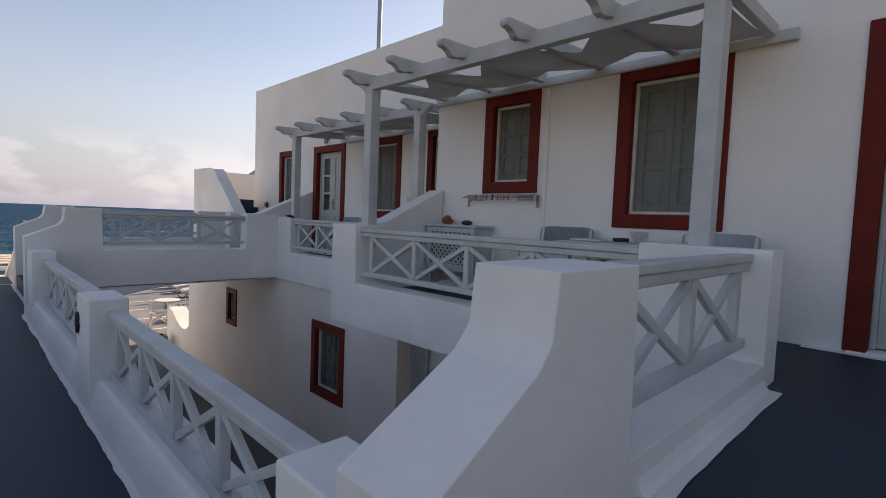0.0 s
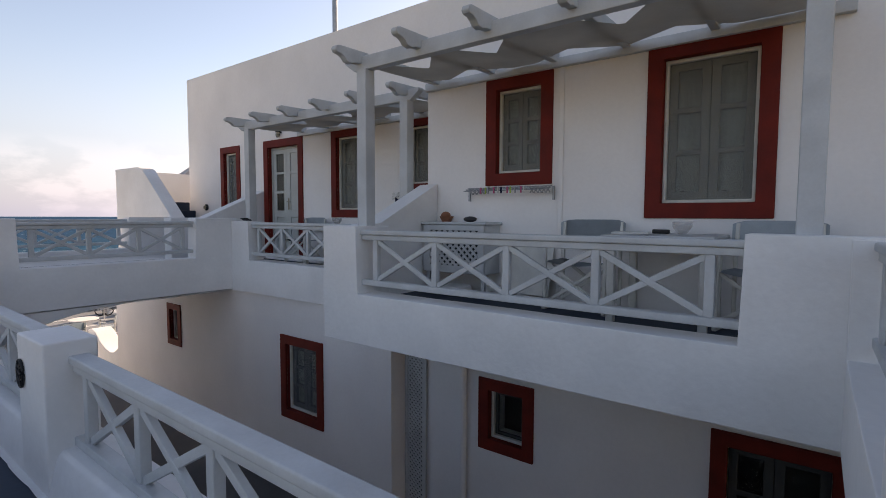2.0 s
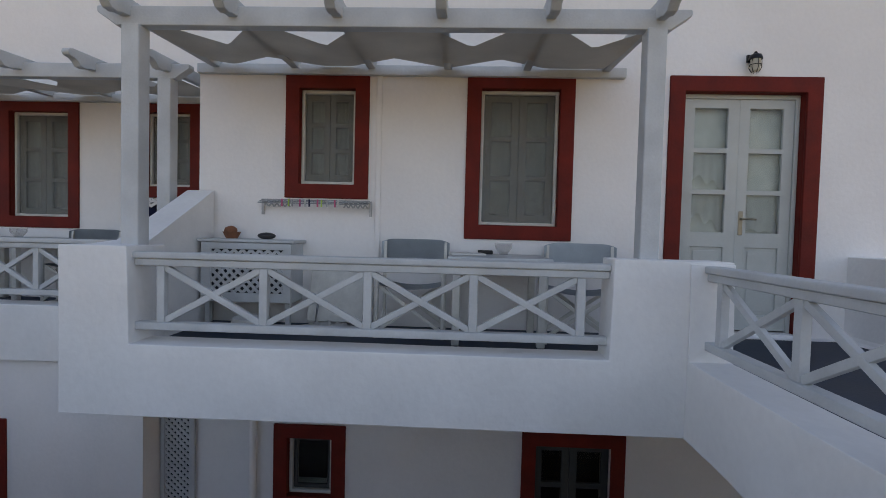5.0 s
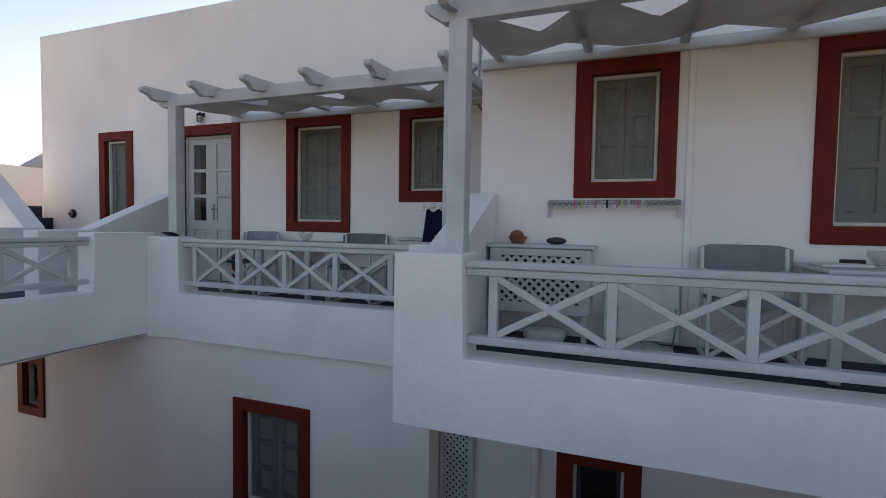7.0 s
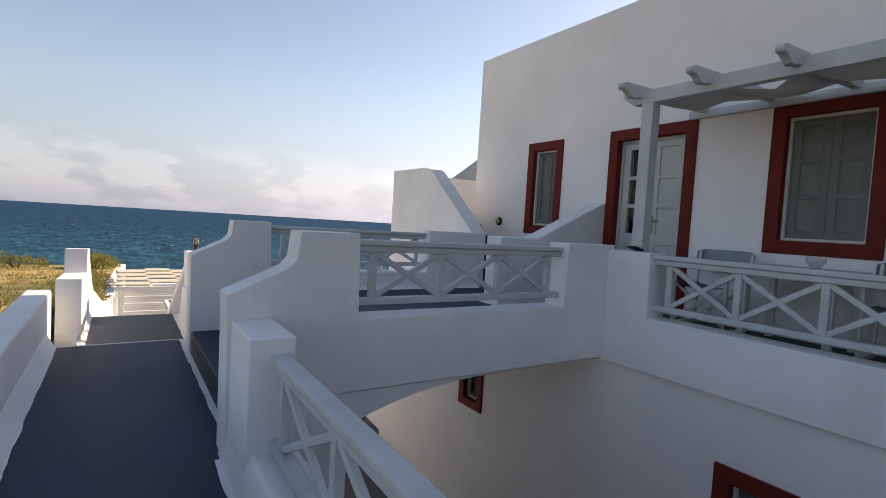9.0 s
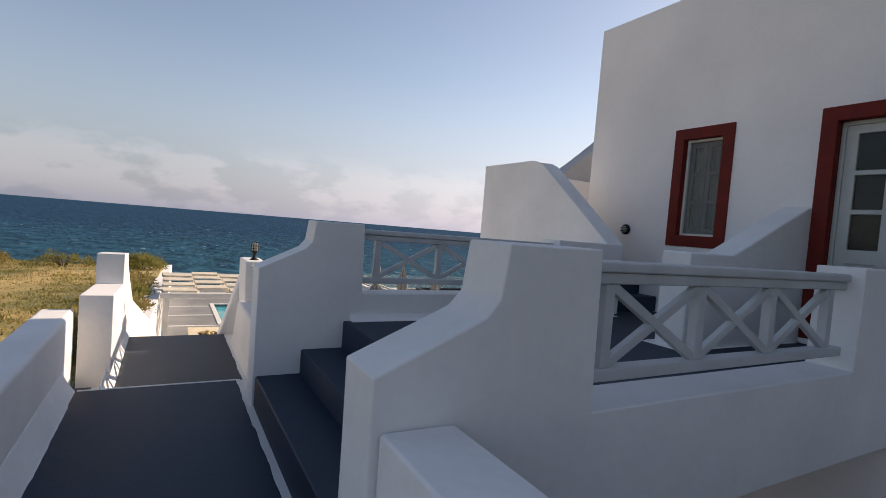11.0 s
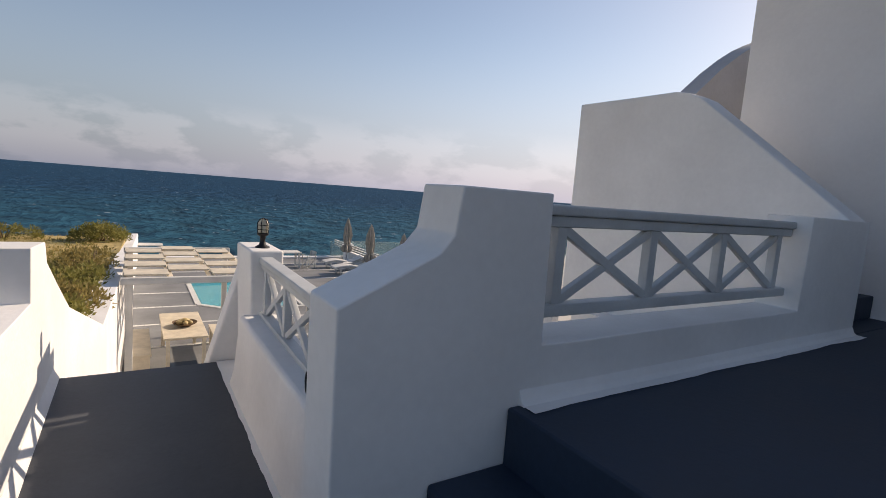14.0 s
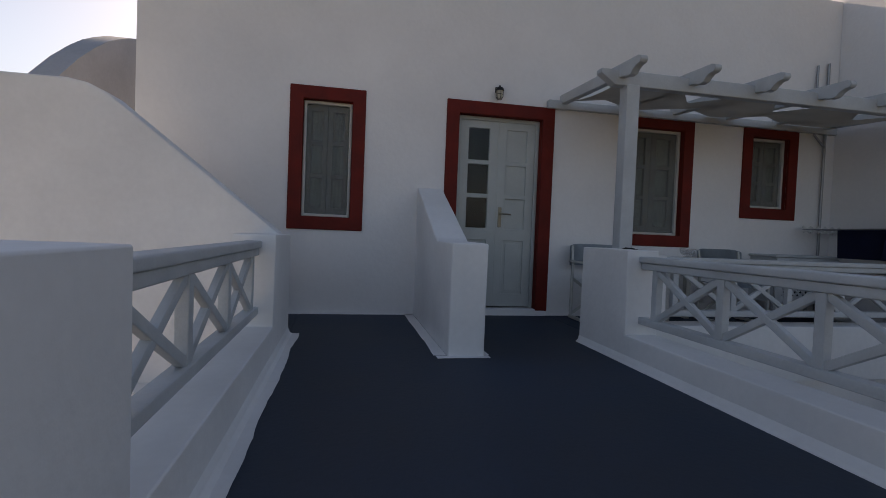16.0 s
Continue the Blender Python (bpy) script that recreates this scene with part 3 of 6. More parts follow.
def parapet(tag, y0, y1, inner_y, x_foot, z_slope_bot, x_pier, z_slope_top, x_rail0, x_rail1, x_end, z_top, z_open, z_beam, border=0.085):
    """A bridge parapet: sloped and stepped pier by the walkway, an opening for a railing, a solid end, and an arch below."""
    poly = [(x_foot + 0.01, WALK - 0.9), (x_foot + 0.01, WALK), (x_foot, z_slope_bot), (x_pier - 0.06, z_slope_top - 0.02), (x_pier - 0.01, z_slope_top + 0.04), (x_pier + 0.01, z_top), (x_rail0, z_top),
            (x_rail0 + 0.015, z_open), (x_rail1 - 0.015, z_open), (x_rail1, z_top), (x_end, z_top), (x_end, z_beam), (1.72, z_beam), (1.72, -0.15), (1.55, -0.2), (1.55, WALK - 0.9)]
    solid("wall_bridge_" + tag, poly, "y", y0, y1, WHITE, "whitewashed bridge parapet with a sloping stepped pier", "wall", 0.008)
    arch = [(1.56, z_beam - 0.01), (1.56, z_beam - 1.1)] + [(1.56 + 1.75 * (1 - math.cos(math.pi / 2 * i / 14)), z_beam - 0.75 + 0.72 * math.sin(math.pi / 2 * i / 14)) for i in range(15)] + [(x_end - 0.02, z_beam - 0.025), (x_end - 0.02, z_beam - 0.01)]
    solid("wall_arch_" + tag, arch, "y", y0 + 0.03, y1 - 0.03, WHITE, "shallow whitewashed arch under the bridge", "wall", 0.008, 1)
    s = 1 if inner_y == y1 else -1
    f = inner_y
    solid("trim_foot_" + tag, [(f - 0.02 * s, TERR - 0.02), (f - 0.02 * s, TERR + 0.075), (f + 0.004 * s, TERR + 0.05), (f + 0.014 * s, TERR + 0.02), (f + min(0.035, border) * s, TERR + 0.004), (f + min(0.035, border) * s, TERR - 0.02)], "x", 2.0, x_end, WHITE, "rounded white plaster foot of the parapet", "trim", 0.006)
    ragged_strip_x("trim_border_" + tag, f + border * s, f, 2.0, x_end, TERR, 0.014, "hand-painted white border along the parapet")


bridge("near", -0.95, 0.832, 5.06, 0.16)
parapet("near_north", 0.832, 1.097, 0.832, 1.075, 0.845, 1.487, 1.072, 1.917, 3.540, 3.549, 1.276, 0.68, 0.20)
parapet("near_south", -1.29, -0.95, -0.95, 1.08, 0.89, 1.46, 1.07, 1.82, 4.60, 5.06, 1.30, 0.735, 0.20)
bridge("far", 8.93, 11.32, 6.13, 0.20)
parapet("far_south", 8.69, 8.94, 8.94, 1.173, 0.932, 1.60, 1.12, 2.03, 4.13, 4.79, 1.342, 0.742, 0.215, 0.03)
parapet("far_north", 11.32, 11.585, 11.32, 1.26, 0.965, 1.66, 1.15, 2.077, 4.22, 5.10, 1.353, 0.775, 0.215)


# ---- balconies ----
def balcony(tag, x, y0, y1, r0, r1, z_bot, z_open, z_top, facade):
    block("floor_balcony_" + tag, (x + 0.1, facade + 0.02, y0 - 0.008, y1 - 0.02, z_bot + 0.03, TERR - 0.004), FLOOR, "dark blue-grey painted balcony floor", "floor", 0.01, 1)
    poly = [(y0, z_bot), (y0, z_top), (r0, z_top), (r0 + 0.015, z_open), (r1 - 0.015, z_open), (r1, z_top), (y1, z_top), (y1, z_bot)]
    return solid("wall_balcony_" + tag, poly, "x", x, x + 0.26, WHITE, "whitewashed balcony parapet with an opening for a railing", "wall", 0.007)


balcony("near", BAL_A, 0.834, 5.06, 1.55, 4.609, 0.20, 0.665, 1.29, XA)
balcony("far", BAL_B, 5.062, 8.688, 5.49, 8.22, 0.195, 0.695, 1.30, XB)
block("wall_balcony_near_inner", (3.812, 4.06, 4.66, 5.055, 0.3, 1.285), WHITE, "white pier joining the dividing wall", "wall", 0.016)

# dividing walls with a sloped top
solid("wall_divider_near", [(3.80, 0.5), (3.80, 1.288), (4.08, 1.31), (5.02, 1.76), (5.02, 0.5)], "y", 4.80, 5.052, WHITE, "sloping whitewashed dividing wall between the terraces", "wall", 0.016)
solid("wall_divider_far", [(4.315, 0.5), (4.315, 1.345), (4.9, 1.35), (6.18, 1.915), (6.18, 0.5)], "y", 9.90, 10.165, WHITE, "sloping whitewashed dividing wall beside the door", "wall", 0.016)
ragged_strip("trim_divider_foot", 4.25, 4.33, 9.87, 10.25, TERR, 0.012, "white painted foot of the dividing wall")
ragged_strip_x("trim_divider_side", 9.86, 9.95, 4.335, 6.105, TERR, 0.012, "white painted foot of the dividing wall")
ragged_strip_x("trim_divider_back", 10.26, 10.17, 4.335, 6.105, TERR, 0.012, "white painted foot of the dividing wall")
ragged_strip("trim_facade_far", 6.035, 6.10, 8.3, 11.6, TERR, 0.008, "white painted foot of the facade")
ragged_strip("trim_facade_near", 4.93, 5.05, -0.9, 0.9, TERR, 0.01, "white painted foot of the facade")

# ---- houses ----
A1, A2, A3 = (3.363, 4.138, 1.712, 2.846), (1.503, 2.472, 1.373, 2.863), (-0.66, 0.669, 0.565, 2.873)
B1, B2, B3, B4 = (5.50, 6.275, 1.740, 2.847), (6.945, 7.908, 1.362, 2.837), (8.684, 9.888, 0.60, 2.824), (10.726, 11.466, 1.40, 2.822)
L1, L2, L3 = (6.565, 7.525, -1.60, -0.36), (10.61, 11.14, -1.07, -0.28), (3.532, 4.218, -1.24, -0.42)
L4 = (0.93, 1.88, YARD + 0.02, -0.40)


def inner(o, m=0.118, foot=None):
    return (o[0] + m, o[1] - m, (o[2] + m if foot is None else foot), o[3] - m)


holed_wall("wall_near_house", "x", XA, XA + 0.35, -6, 4.95, TERR - 0.3, 6.2, [inner(A1), inner(A2), inner(A3, 0.125, 0.56)], WHITE2, "whitewashed facade of the near house")
holed_wall("wall_far_house", "x", XB, XB + 0.35, 4.955, 12.85, TERR - 0.3, 4.46, [inner(B1), inner(B2), inner(B3, 0.125, 0.60), inner(B4)], WHITE2, "whitewashed facade of the far house")
block("wall_near_house_side", (XA + 0.352, 11, 4.6, 4.95, TERR - 0.5, 6.2), WHITE2, "whitewashed side wall of the near house", "wall", 0.02)
block("wall_far_house_end", (XB + 0.352, 12, 12.53, 12.85, YARD, 4.46), WHITE2, "whitewashed end wall of the far house", "wall", 0.02)
block("ceiling_near_house", (XA + 0.35, 11, -6, 4.6, 5.6, 5.85), WHITE, "flat white roof of the near house", "ceiling", 0.02, 1)
block("ceiling_far_house", (XB + 0.35, 12, 4.93, 12.77, 4.1, 4.35), WHITE, "flat white roof of the far house", "ceiling", 0.02, 1)
# added inner walls and floors, coloured near-black for the rooms' darkness
block("wall_back_near", (XA + 1.6, XA + 1.75, -6, 4.6, TERR - 0.4, 5.6), SHADEFILL, "near-black wall behind the windows, the room's shade in its colour", "wall", 0.01, 1)
block("wall_back_far", (XB + 1.4, XB + 1.55, 4.93, 12.77, TERR - 0.4, 4.1), SHADEFILL, "near-black wall behind the windows, the room's shade in its colour", "wall", 0.01, 1)
block("floor_near_house", (XA + 0.35, XA + 1.6, -6, 4.6, TERR - 0.4, TERR - 0.05), SHADEFILL, "near-black indoor floor, the room's shade in its colour", "floor", 0.01, 1)
block("floor_far_house", (XB + 0.35, XB + 1.4, 4.93, 12.77, TERR - 0.4, TERR - 0.05), SHADEFILL, "near-black indoor floor, the room's shade in its colour", "floor", 0.01, 1)
holed_wall("wall_lower_near", "x", XA + 0.02, XA + 0.4, -6, 5.3, YARD - 0.2, TERR - 0.3, [inner(L3), inner(L4, 0.12, YARD + 0.02)], WHITE2, "whitewashed lower wall under the near balcony")
holed_wall("wall_lower_far", "x", BAL_B + 0.075, BAL_B + 0.375, 5.3, 13.6, YARD - 0.2, 0.20, [inner(L1), inner(L2, 0.10)], WHITE2, "whitewashed lower wall under the far balcony")
block("wall_lower_return", (BAL_B + 0.375, 5.6, 5.3, 5.5, YARD - 0.2, 0.15), WHITE2, "return of the lower wall beside the recess", "wall", 0.01, 1)
block("wall_lower_end", (BAL_B + 0.375, 12, 13.34, 13.6, YARD - 0.2, 0.55), WHITE2, "lower end wall of the far house", "wall", 0.02, 1)
# added wall, near-black in place of the lower rooms' own shade
block("wall_lower_back", (6.0, 6.15, -6, 13.8, YARD - 0.2, 0.04), SHADEFILL, "near-black wall of the lower rooms, their shade in its colour", "wall", 0.01, 1)
block("floor_fill_near", (3.9, XA + 0.02, -5.5, -1.29, 0.1, TERR), FLOOR, "dark painted terrace floor", "floor", 0.01, 1)
block("floor_fill_far", (4.80, XB + 0.02, 8.67, 8.94, 0.25, TERR - 0.004), FLOOR, "dark painted terrace floor", "floor", 0.004, 1)
block("floor_stair_foot", (5.10, XB + 0.02, 11.32, 12.9, 0.2, TERR), FLOOR, "dark painted floor at the foot of the upper stairs", "floor", 0.004, 1)
block("floor_courtyard", (1.4, 6.2, -8, 16.0, YARD - 0.3, YARD), YARDFLOOR, "dark grey cement floor of the courtyard and deck", "floor", 0.01, 1)

solid("floor_courtyard_ramp", [(10.9, YARD - 0.2), (10.9, YARD + 0.004), (15.62, -2.40), (15.75, -2.42), (15.75, YARD - 0.2)], "x", 1.40, 4.87, YARDFLOOR, "dark grey cement ramp rising out of the courtyard", "floor", 0.01, 1)
block("pedestal_landing", (1.305, 1.70, 11.592, 11.73, LAND - 0.2, 0.945), WHITE, "whitewashed end of the bridge parapet", "pedestal", 0.02)

# stairs up beside the far house, with their sloping parapet
solid("wall_stairs_upper", [(11.40, 0.3), (11.40, 1.354), (12.62, 2.335), (12.75, 2.395), (12.88, 2.42), (14.03, 2.42), (14.03, 0.12), (11.60, 0.12)], "x", 5.0, 5.27, WHITE, "whitewashed stair parapet with a sloping top", "wall", 0.016)
for i in range(6):
    block("step_upper", (5.275, XB - 0.002, 11.52 + 0.27 * i, 13.96, 0.2, TERR + 0.19 * (i + 1)), FLOOR, "dark painted step of the upper stairs", "step", 0.012, 2)
bm = bmesh.new()
half = [(6.1, 2.1), (6.55, 2.43), (6.95, 2.72), (7.32, 3.00), (7.73, 3.33), (8.14, 3.61), (8.46, 3.80), (8.75, 3.94), (9.15, 4.11), (9.6, 4.26), (10.0, 4.34)]
arc = half + [(10.4, 4.37)] + [(20.8 - x, z) for x, z in half[::-1]]
bm_prism(bm, arc + [(14.7, YARD), (6.1, YARD)], "y", 14.1, 14.4)
structure("wall_vault", bm, GREYCEM, "rounded grey vaulted roof behind the stairs", "vaulted roof")
block("wall_head_base", (5.275, 12, 13.962, 14.098, YARD, 2.42), WHITE2, "white wall at the head of the stairs", "wall", 0.01)


# ---- railings ----
def railing(p0, p1, z0, z1, panels, m0=0.14, m1=0.14, label="pale grey wooden railing with crossed braces"):
    """A wooden railing between two plan points: handrail, bottom rail, posts and an X in each panel."""
    p0, p1 = Vector((*p0, 0)), Vector((*p1, 0))
    d = (p1 - p0).normalized()
    length = (p1 - p0).length
    side = d.cross(Vector((0, 0, 1)))
    top = thing("railing", label, "railing", "wooden railings")

    def at(u, z, s=0.0):
        return p0 + d * u + side * s + Vector((0, 0, z))
    bm = bmesh.new()
    bm_beam(bm, at(-0.015, z1 - 0.022), at(length + 0.015, z1 - 0.022), 0.10, 0.044)
    soften(bm, 0.010, 2)
    part("handrail", bm, GREYWOOD, top)
    bm = bmesh.new()
    bm_beam(bm, at(-0.01, z1 - 0.068), at(length + 0.01, z1 - 0.068), 0.065, 0.048)
    soften(bm, 0.006, 1)
    part("upper_rail", bm, GREYWOOD, top)
    bm = bmesh.new()
    bm_beam(bm, at(-0.01, z0 + 0.026), at(length + 0.01, z0 + 0.026), 0.075, 0.052)
    soften(bm, 0.006, 1)
    part("bottom_rail", bm, GREYWOOD, top)
    us = [m0 + (length - m0 - m1) * i / panels for i in range(panels + 1)]
    for u in us:
        bm = bmesh.new()
        bm_beam(bm, at(u, z0 + 0.05), at(u, z1 - 0.09), 0.05, 0.055, up=d)
        soften(bm, 0.005, 1)
        part("post", bm, GREYWOOD, top)
    for a, b in zip(us, us[1:]):
        for k, (za, zb) in enumerate(((z0 + 0.06, z1 - 0.10), (z1 - 0.10, z0 + 0.06))):
            bm = bmesh.new()
            bm_beam(bm, at(a + 0.02, za, 0.003 * k), at(b - 0.02, zb, 0.003 * k), 0.034, 0.042)
            soften(bm, 0.004, 1)
            part("brace", bm, GREYWOOD, top)
    return top


railing((1.31, 1.56), (1.33, 4.38), 0.14, 0.635, 4)
railing((1.33, 4.84), (1.36, 8.16), 0.16, 0.685, 4)
railing((1.575, 11.73), (1.60, 13.77), 0.28, 0.745, 3, 0.2, 0.1)
railing((1.93, 0.965), (3.55, 0.965), 0.755, 1.265, 2)
railing((1.84, -1.12), (4.59, -1.12), 0.765, 1.285, 4)
railing((2.045, 8.80), (4.115, 8.80), 0.82, 1.30, 3)
railing((2.09, 11.45), (4.205, 11.45), 0.85, 1.315, 3, 0.16, 0.12)
railing((3.65, 1.565), (3.65, 4.595), 0.745, 1.255, 4, 0.16, 0.16)
railing((4.79, 5.505), (4.79, 8.205), 0.77, 1.285, 4, 0.2, 0.14)


# ---- windows and doors ----
def ring(a, b, o, m, sides=4, foot=None):
    """A surround of width m round the rectangle o, from a to b in x; three-sided with an open foot for doors."""
    bm = bmesh.new()
    hole = (o[0] + m, o[1] - m, (o[2] if sides == 3 else o[2] + m), o[3] - m)
    bm_holed(bm, "x", a, b, *o, [hole])
    soften(bm, 0.006, 1)
    return bm


def curtain(x, y0, y1, z0, z1, folds=5, ragged=0.0):
    """A thin folded curtain with a scalloped foot."""
    bm = bmesh.new()
    n, rows = 28, 8
    g = []
    for j in range(rows + 1):
        g.append([])
        for i in range(n + 1):
            u = i / n
            y = y0 + (y1 - y0) * u
            foot = z0 + ragged * (0.5 + 0.5 * math.cos(u * math.tau * 3)) + ragged * 2.2 * u
            z = foot + (z1 - foot) * j / rows
            g[-1].append(bm.verts.new((x + 0.002 * math.sin(u * math.tau * folds), y, z)))
    for j in range(rows):
        for i in range(n):
            bm.faces.new((g[j][i], g[j][i + 1], g[j + 1][i + 1], g[j + 1][i]))
    bmesh.ops.solidify(bm, geom=bm.faces[:], thickness=0.002)
    return bm


def leaf(parent, name, x, y0, y1, z0, z1, rows, panel_z=None, stile=0.085, curtains=(), pane_mat=None, mat_=None, deep=0.04):
    """A glazed leaf: a frame with panes (z0, z1) one above the other, a raised panel below if asked, and curtains behind."""
    mat_ = mat_ or GREYDOOR
    holes = [(y0 + stile, y1 - stile, a, b) for a, b in rows]
    bm = bmesh.new()
    bm_holed(bm, "x", x, x + deep, y0, y1, z0, z1, holes + ([(y0 + stile, y1 - stile, *panel_z)] if panel_z else []))
    soften(bm, 0.005, 1)
    lf = part(name, bm, mat_, parent)
    for h in holes:
        bm = bmesh.new()
        bm_box(bm, x + deep * 0.45, x + deep * 0.45 + 0.005, h[0] - 0.006, h[1] + 0.006, h[2] - 0.006, h[3] + 0.006)
        g = part("pane", bm, pane_mat or GLASS, lf)
        g.visible_shadow = False
    if panel_z:
        bm = bmesh.new()
        bm_box(bm, x + 0.018, x + 0.03, y0 + stile - 0.004, y1 - stile + 0.004, panel_z[0] - 0.004, panel_z[1] + 0.004)
        part("panel", bm, mat_, lf)
        bm = bmesh.new()
        bm_box(bm, x + 0.006, x + 0.019, y0 + stile + 0.03, y1 - stile - 0.03, panel_z[0] + 0.03, panel_z[1] - 0.03)
        soften(bm, 0.008, 1)
        part("panel", bm, mat_, lf)
    for k, (a, b, rag) in enumerate(curtains):
        part("curtain", curtain(x + deep + 0.012, y0 + stile * 0.6, y1 - stile * 0.6, a, b, 4 + k, rag), LACE, lf, "white lace curtain with a scalloped edge")
    return lf


count = {"window": 0, "door": 0}


def window(x, o, m, label, curtained=True, frame_m=0.03, rows=3, dark=False, sash=None, single=False):
    count["window"] += 1
    top = tagged(new(f"window_{count['window']}"), label, "window", kind="structure")
    part("surround", ring(x - 0.022, x + 0.012, o, m + 0.012), RED, top, "dark red painted surround")
    i0 = (o[0] + m, o[1] - m, o[2] + m, o[3] - m)
    part("reveal", ring(x + 0.0125, x + 0.075, i0, 0.012), RED, top, "dark red painted reveal")
    i1 = (i0[0] + 0.012, i0[1] - 0.012, i0[2] + 0.012, i0[3] - 0.012)
    part("window_frame", ring(x + 0.05, x + 0.10, i1, frame_m), CREAM, top, "chipped off-white frame")
    a = (i1[0] + frame_m, i1[1] - frame_m, i1[2] + frame_m, i1[3] - frame_m)
    mid = (a[0] + a[1]) / 2
    gap, h = 0.055, (a[3] - a[2])
    edges = [a[2] + 0.07 + (h - 0.09) * k / rows for k in range(rows + 1)]
    panes = [(edges[k], edges[k + 1] - gap * 0.8) for k in range(rows)]
    if single:
        leaf(top, "sash", x + 0.095, a[0], a[1], a[2], a[3], [(a[2] + 0.035, a[3] - 0.035)], None, 0.035, (), None, sash or SASH, 0.035)
        return top
    for name, y0, y1 in (("right_sash", a[0], mid - 0.002), ("left_sash", mid + 0.002, a[1])):
        cur = ((panes[0][0] - 0.02, panes[1][1] + 0.02, 0.012), (panes[2][0] - 0.02, panes[2][1] + 0.02, 0.0)) if curtained and not dark else ()
        leaf(top, name, x + 0.095, y0, y1, a[2], a[3], panes, None, min(0.07, (y1 - y0) * 0.24), cur, None, sash or SASH, 0.035)
    if dark:
        return top
    bm = bmesh.new()
    bm_box(bm, x + 0.086, x + 0.0875, a[0] - 0.004, a[1] + 0.004, a[2] - 0.004, a[3] + 0.004)
    part("insect_screen", bm, SCREEN, top, "fine grey insect screen").visible_shadow = False
    return top


def handle(parent, x, y, z, s):
    bm = bmesh.new()
    bm_box(bm, x - 0.008, x, y - 0.02, y + 0.02, z - 0.11, z + 0.11)
    soften(bm, 0.004, 1)
    plate = part("handle_plate", bm, BRASS, parent, "worn brass handle plate")
    bm = bmesh.new()
    bm_tube(bm, [(x, y, z + 0.04), (x - 0.045, y, z + 0.04), (x - 0.05, y + 0.02 * s, z + 0.04), (x - 0.05, y + 0.115 * s, z + 0.035)], 0.009, 8)
    part("handle_lever", bm, BRASS, plate)


def door(x, o, m, label, left_cur, right_cur, right_pane=None, pale_sheet=False):
    """A pair of glazed leaves in a red surround, over a low white sill."""
    count["door"] += 1
    top = tagged(new(f"door_{count['door']}"), label, "door", kind="structure")
    bm = ring(x - 0.022, x + 0.012, o, m + 0.012, 3)
    part("surround", bm, RED, top, "dark red painted surround")
    i0 = (o[0] + m, o[1] - m, o[2], o[3] - m)
    part("reveal", ring(x + 0.0125, x + 0.09, i0, 0.012, 3), RED, top, "dark red painted reveal")
    i1 = (i0[0] + 0.012, i0[1] - 0.012, o[2] + 0.02, i0[3] - 0.012)
    part("door_frame", ring(x + 0.07, x + 0.13, i1, 0.04, 3), GREYDOOR, top)
    a = (i1[0] + 0.04, i1[1] - 0.04, i1[2] + 0.012, i1[3] - 0.04)
    mid = (a[0] + a[1]) / 2
    h = a[3] - a[2]
    e = [a[2] + h * f for f in (0.425, 0.61, 0.79, 0.975)]
    panes = [(e[0], e[1] - 0.045), (e[1], e[2] - 0.045), (e[2], e[3] - 0.03)]
    pz = (a[2] + 0.14, a[2] + h * 0.36)
    for name, y0, y1, cur in (("right_leaf", a[0], mid - 0.003, right_cur), ("left_leaf", mid + 0.003, a[1], left_cur)):
        c = [(panes[k][0] - 0.01, panes[k][1] + 0.01, r) for k, r in cur]
        lf = leaf(top, name, x + 0.085, y0, y1, a[2], a[3], panes, pz, 0.095, c, right_pane if name == "right_leaf" else None)
        if pale_sheet:
            # added sheet: the panes' sky reflection and pale curtain put into its colour
            bm = bmesh.new()
            bm_box(bm, x + 0.165, x + 0.170, y0 + 0.03, y1 - 0.03, e[0] - 0.03, e[3])
            part("pale_sheet", bm, CREAM, lf, "off-white sheet for the panes' sky reflection and pale curtain")
        if name == "right_leaf":
            handle(lf, x + 0.085, y1 - 0.045, a[2] + 0.98, -1)
    bm = bmesh.new()
    bm_box(bm, x + 0.088, x + 0.10, mid - 0.018, mid + 0.018, a[2] + 0.01, a[3] - 0.01)
    part("astragal", bm, GREYDOOR, top)
    bm = bmesh.new()
    bm_box(bm, x - 0.02, x + 0.2, o[0] + 0.02, o[1] - 0.02, TERR - 0.05, o[2] + 0.018)
    soften(bm, 0.008, 1)
    part("sill", bm, WHITE, top, "white painted sill")
    return top


M = 0.118
window(XA, A1, M, "small grey window with lace curtains in a dark red surround")
window(XA, A2, M, "tall grey window with lace curtains in a dark red surround")
window(XB, B1, M, "small grey window with lace curtains in a dark red surround")
window(XB, B2, M, "tall grey window with lace curtains in a dark red surround")
window(XB, B4, M, "narrow grey window with lace curtains in a dark red surround")
window(BAL_B + 0.075, L1, 0.12, "lower blue-grey window with dim curtains in a dark red surround", sash=LOWSASH)
window(BAL_B + 0.075, L2, 0.10, "small lower window in a dark red surround", dark=True, sash=DARKSASH)
window(XA + 0.02, L3, 0.12, "small dark lower window in a dark red surround", dark=True, sash=DARKSASH, single=True)
door(XA, A3, 0.125, "pale grey glazed double door in a dark red surround", ((0, 0.075), (1, 0.06)), ((0, 0.02),), None, True)
door(XB, B3, 0.125, "pale grey double door with dark panes in one leaf, in a dark red surround", (), (), GREYDOOR)

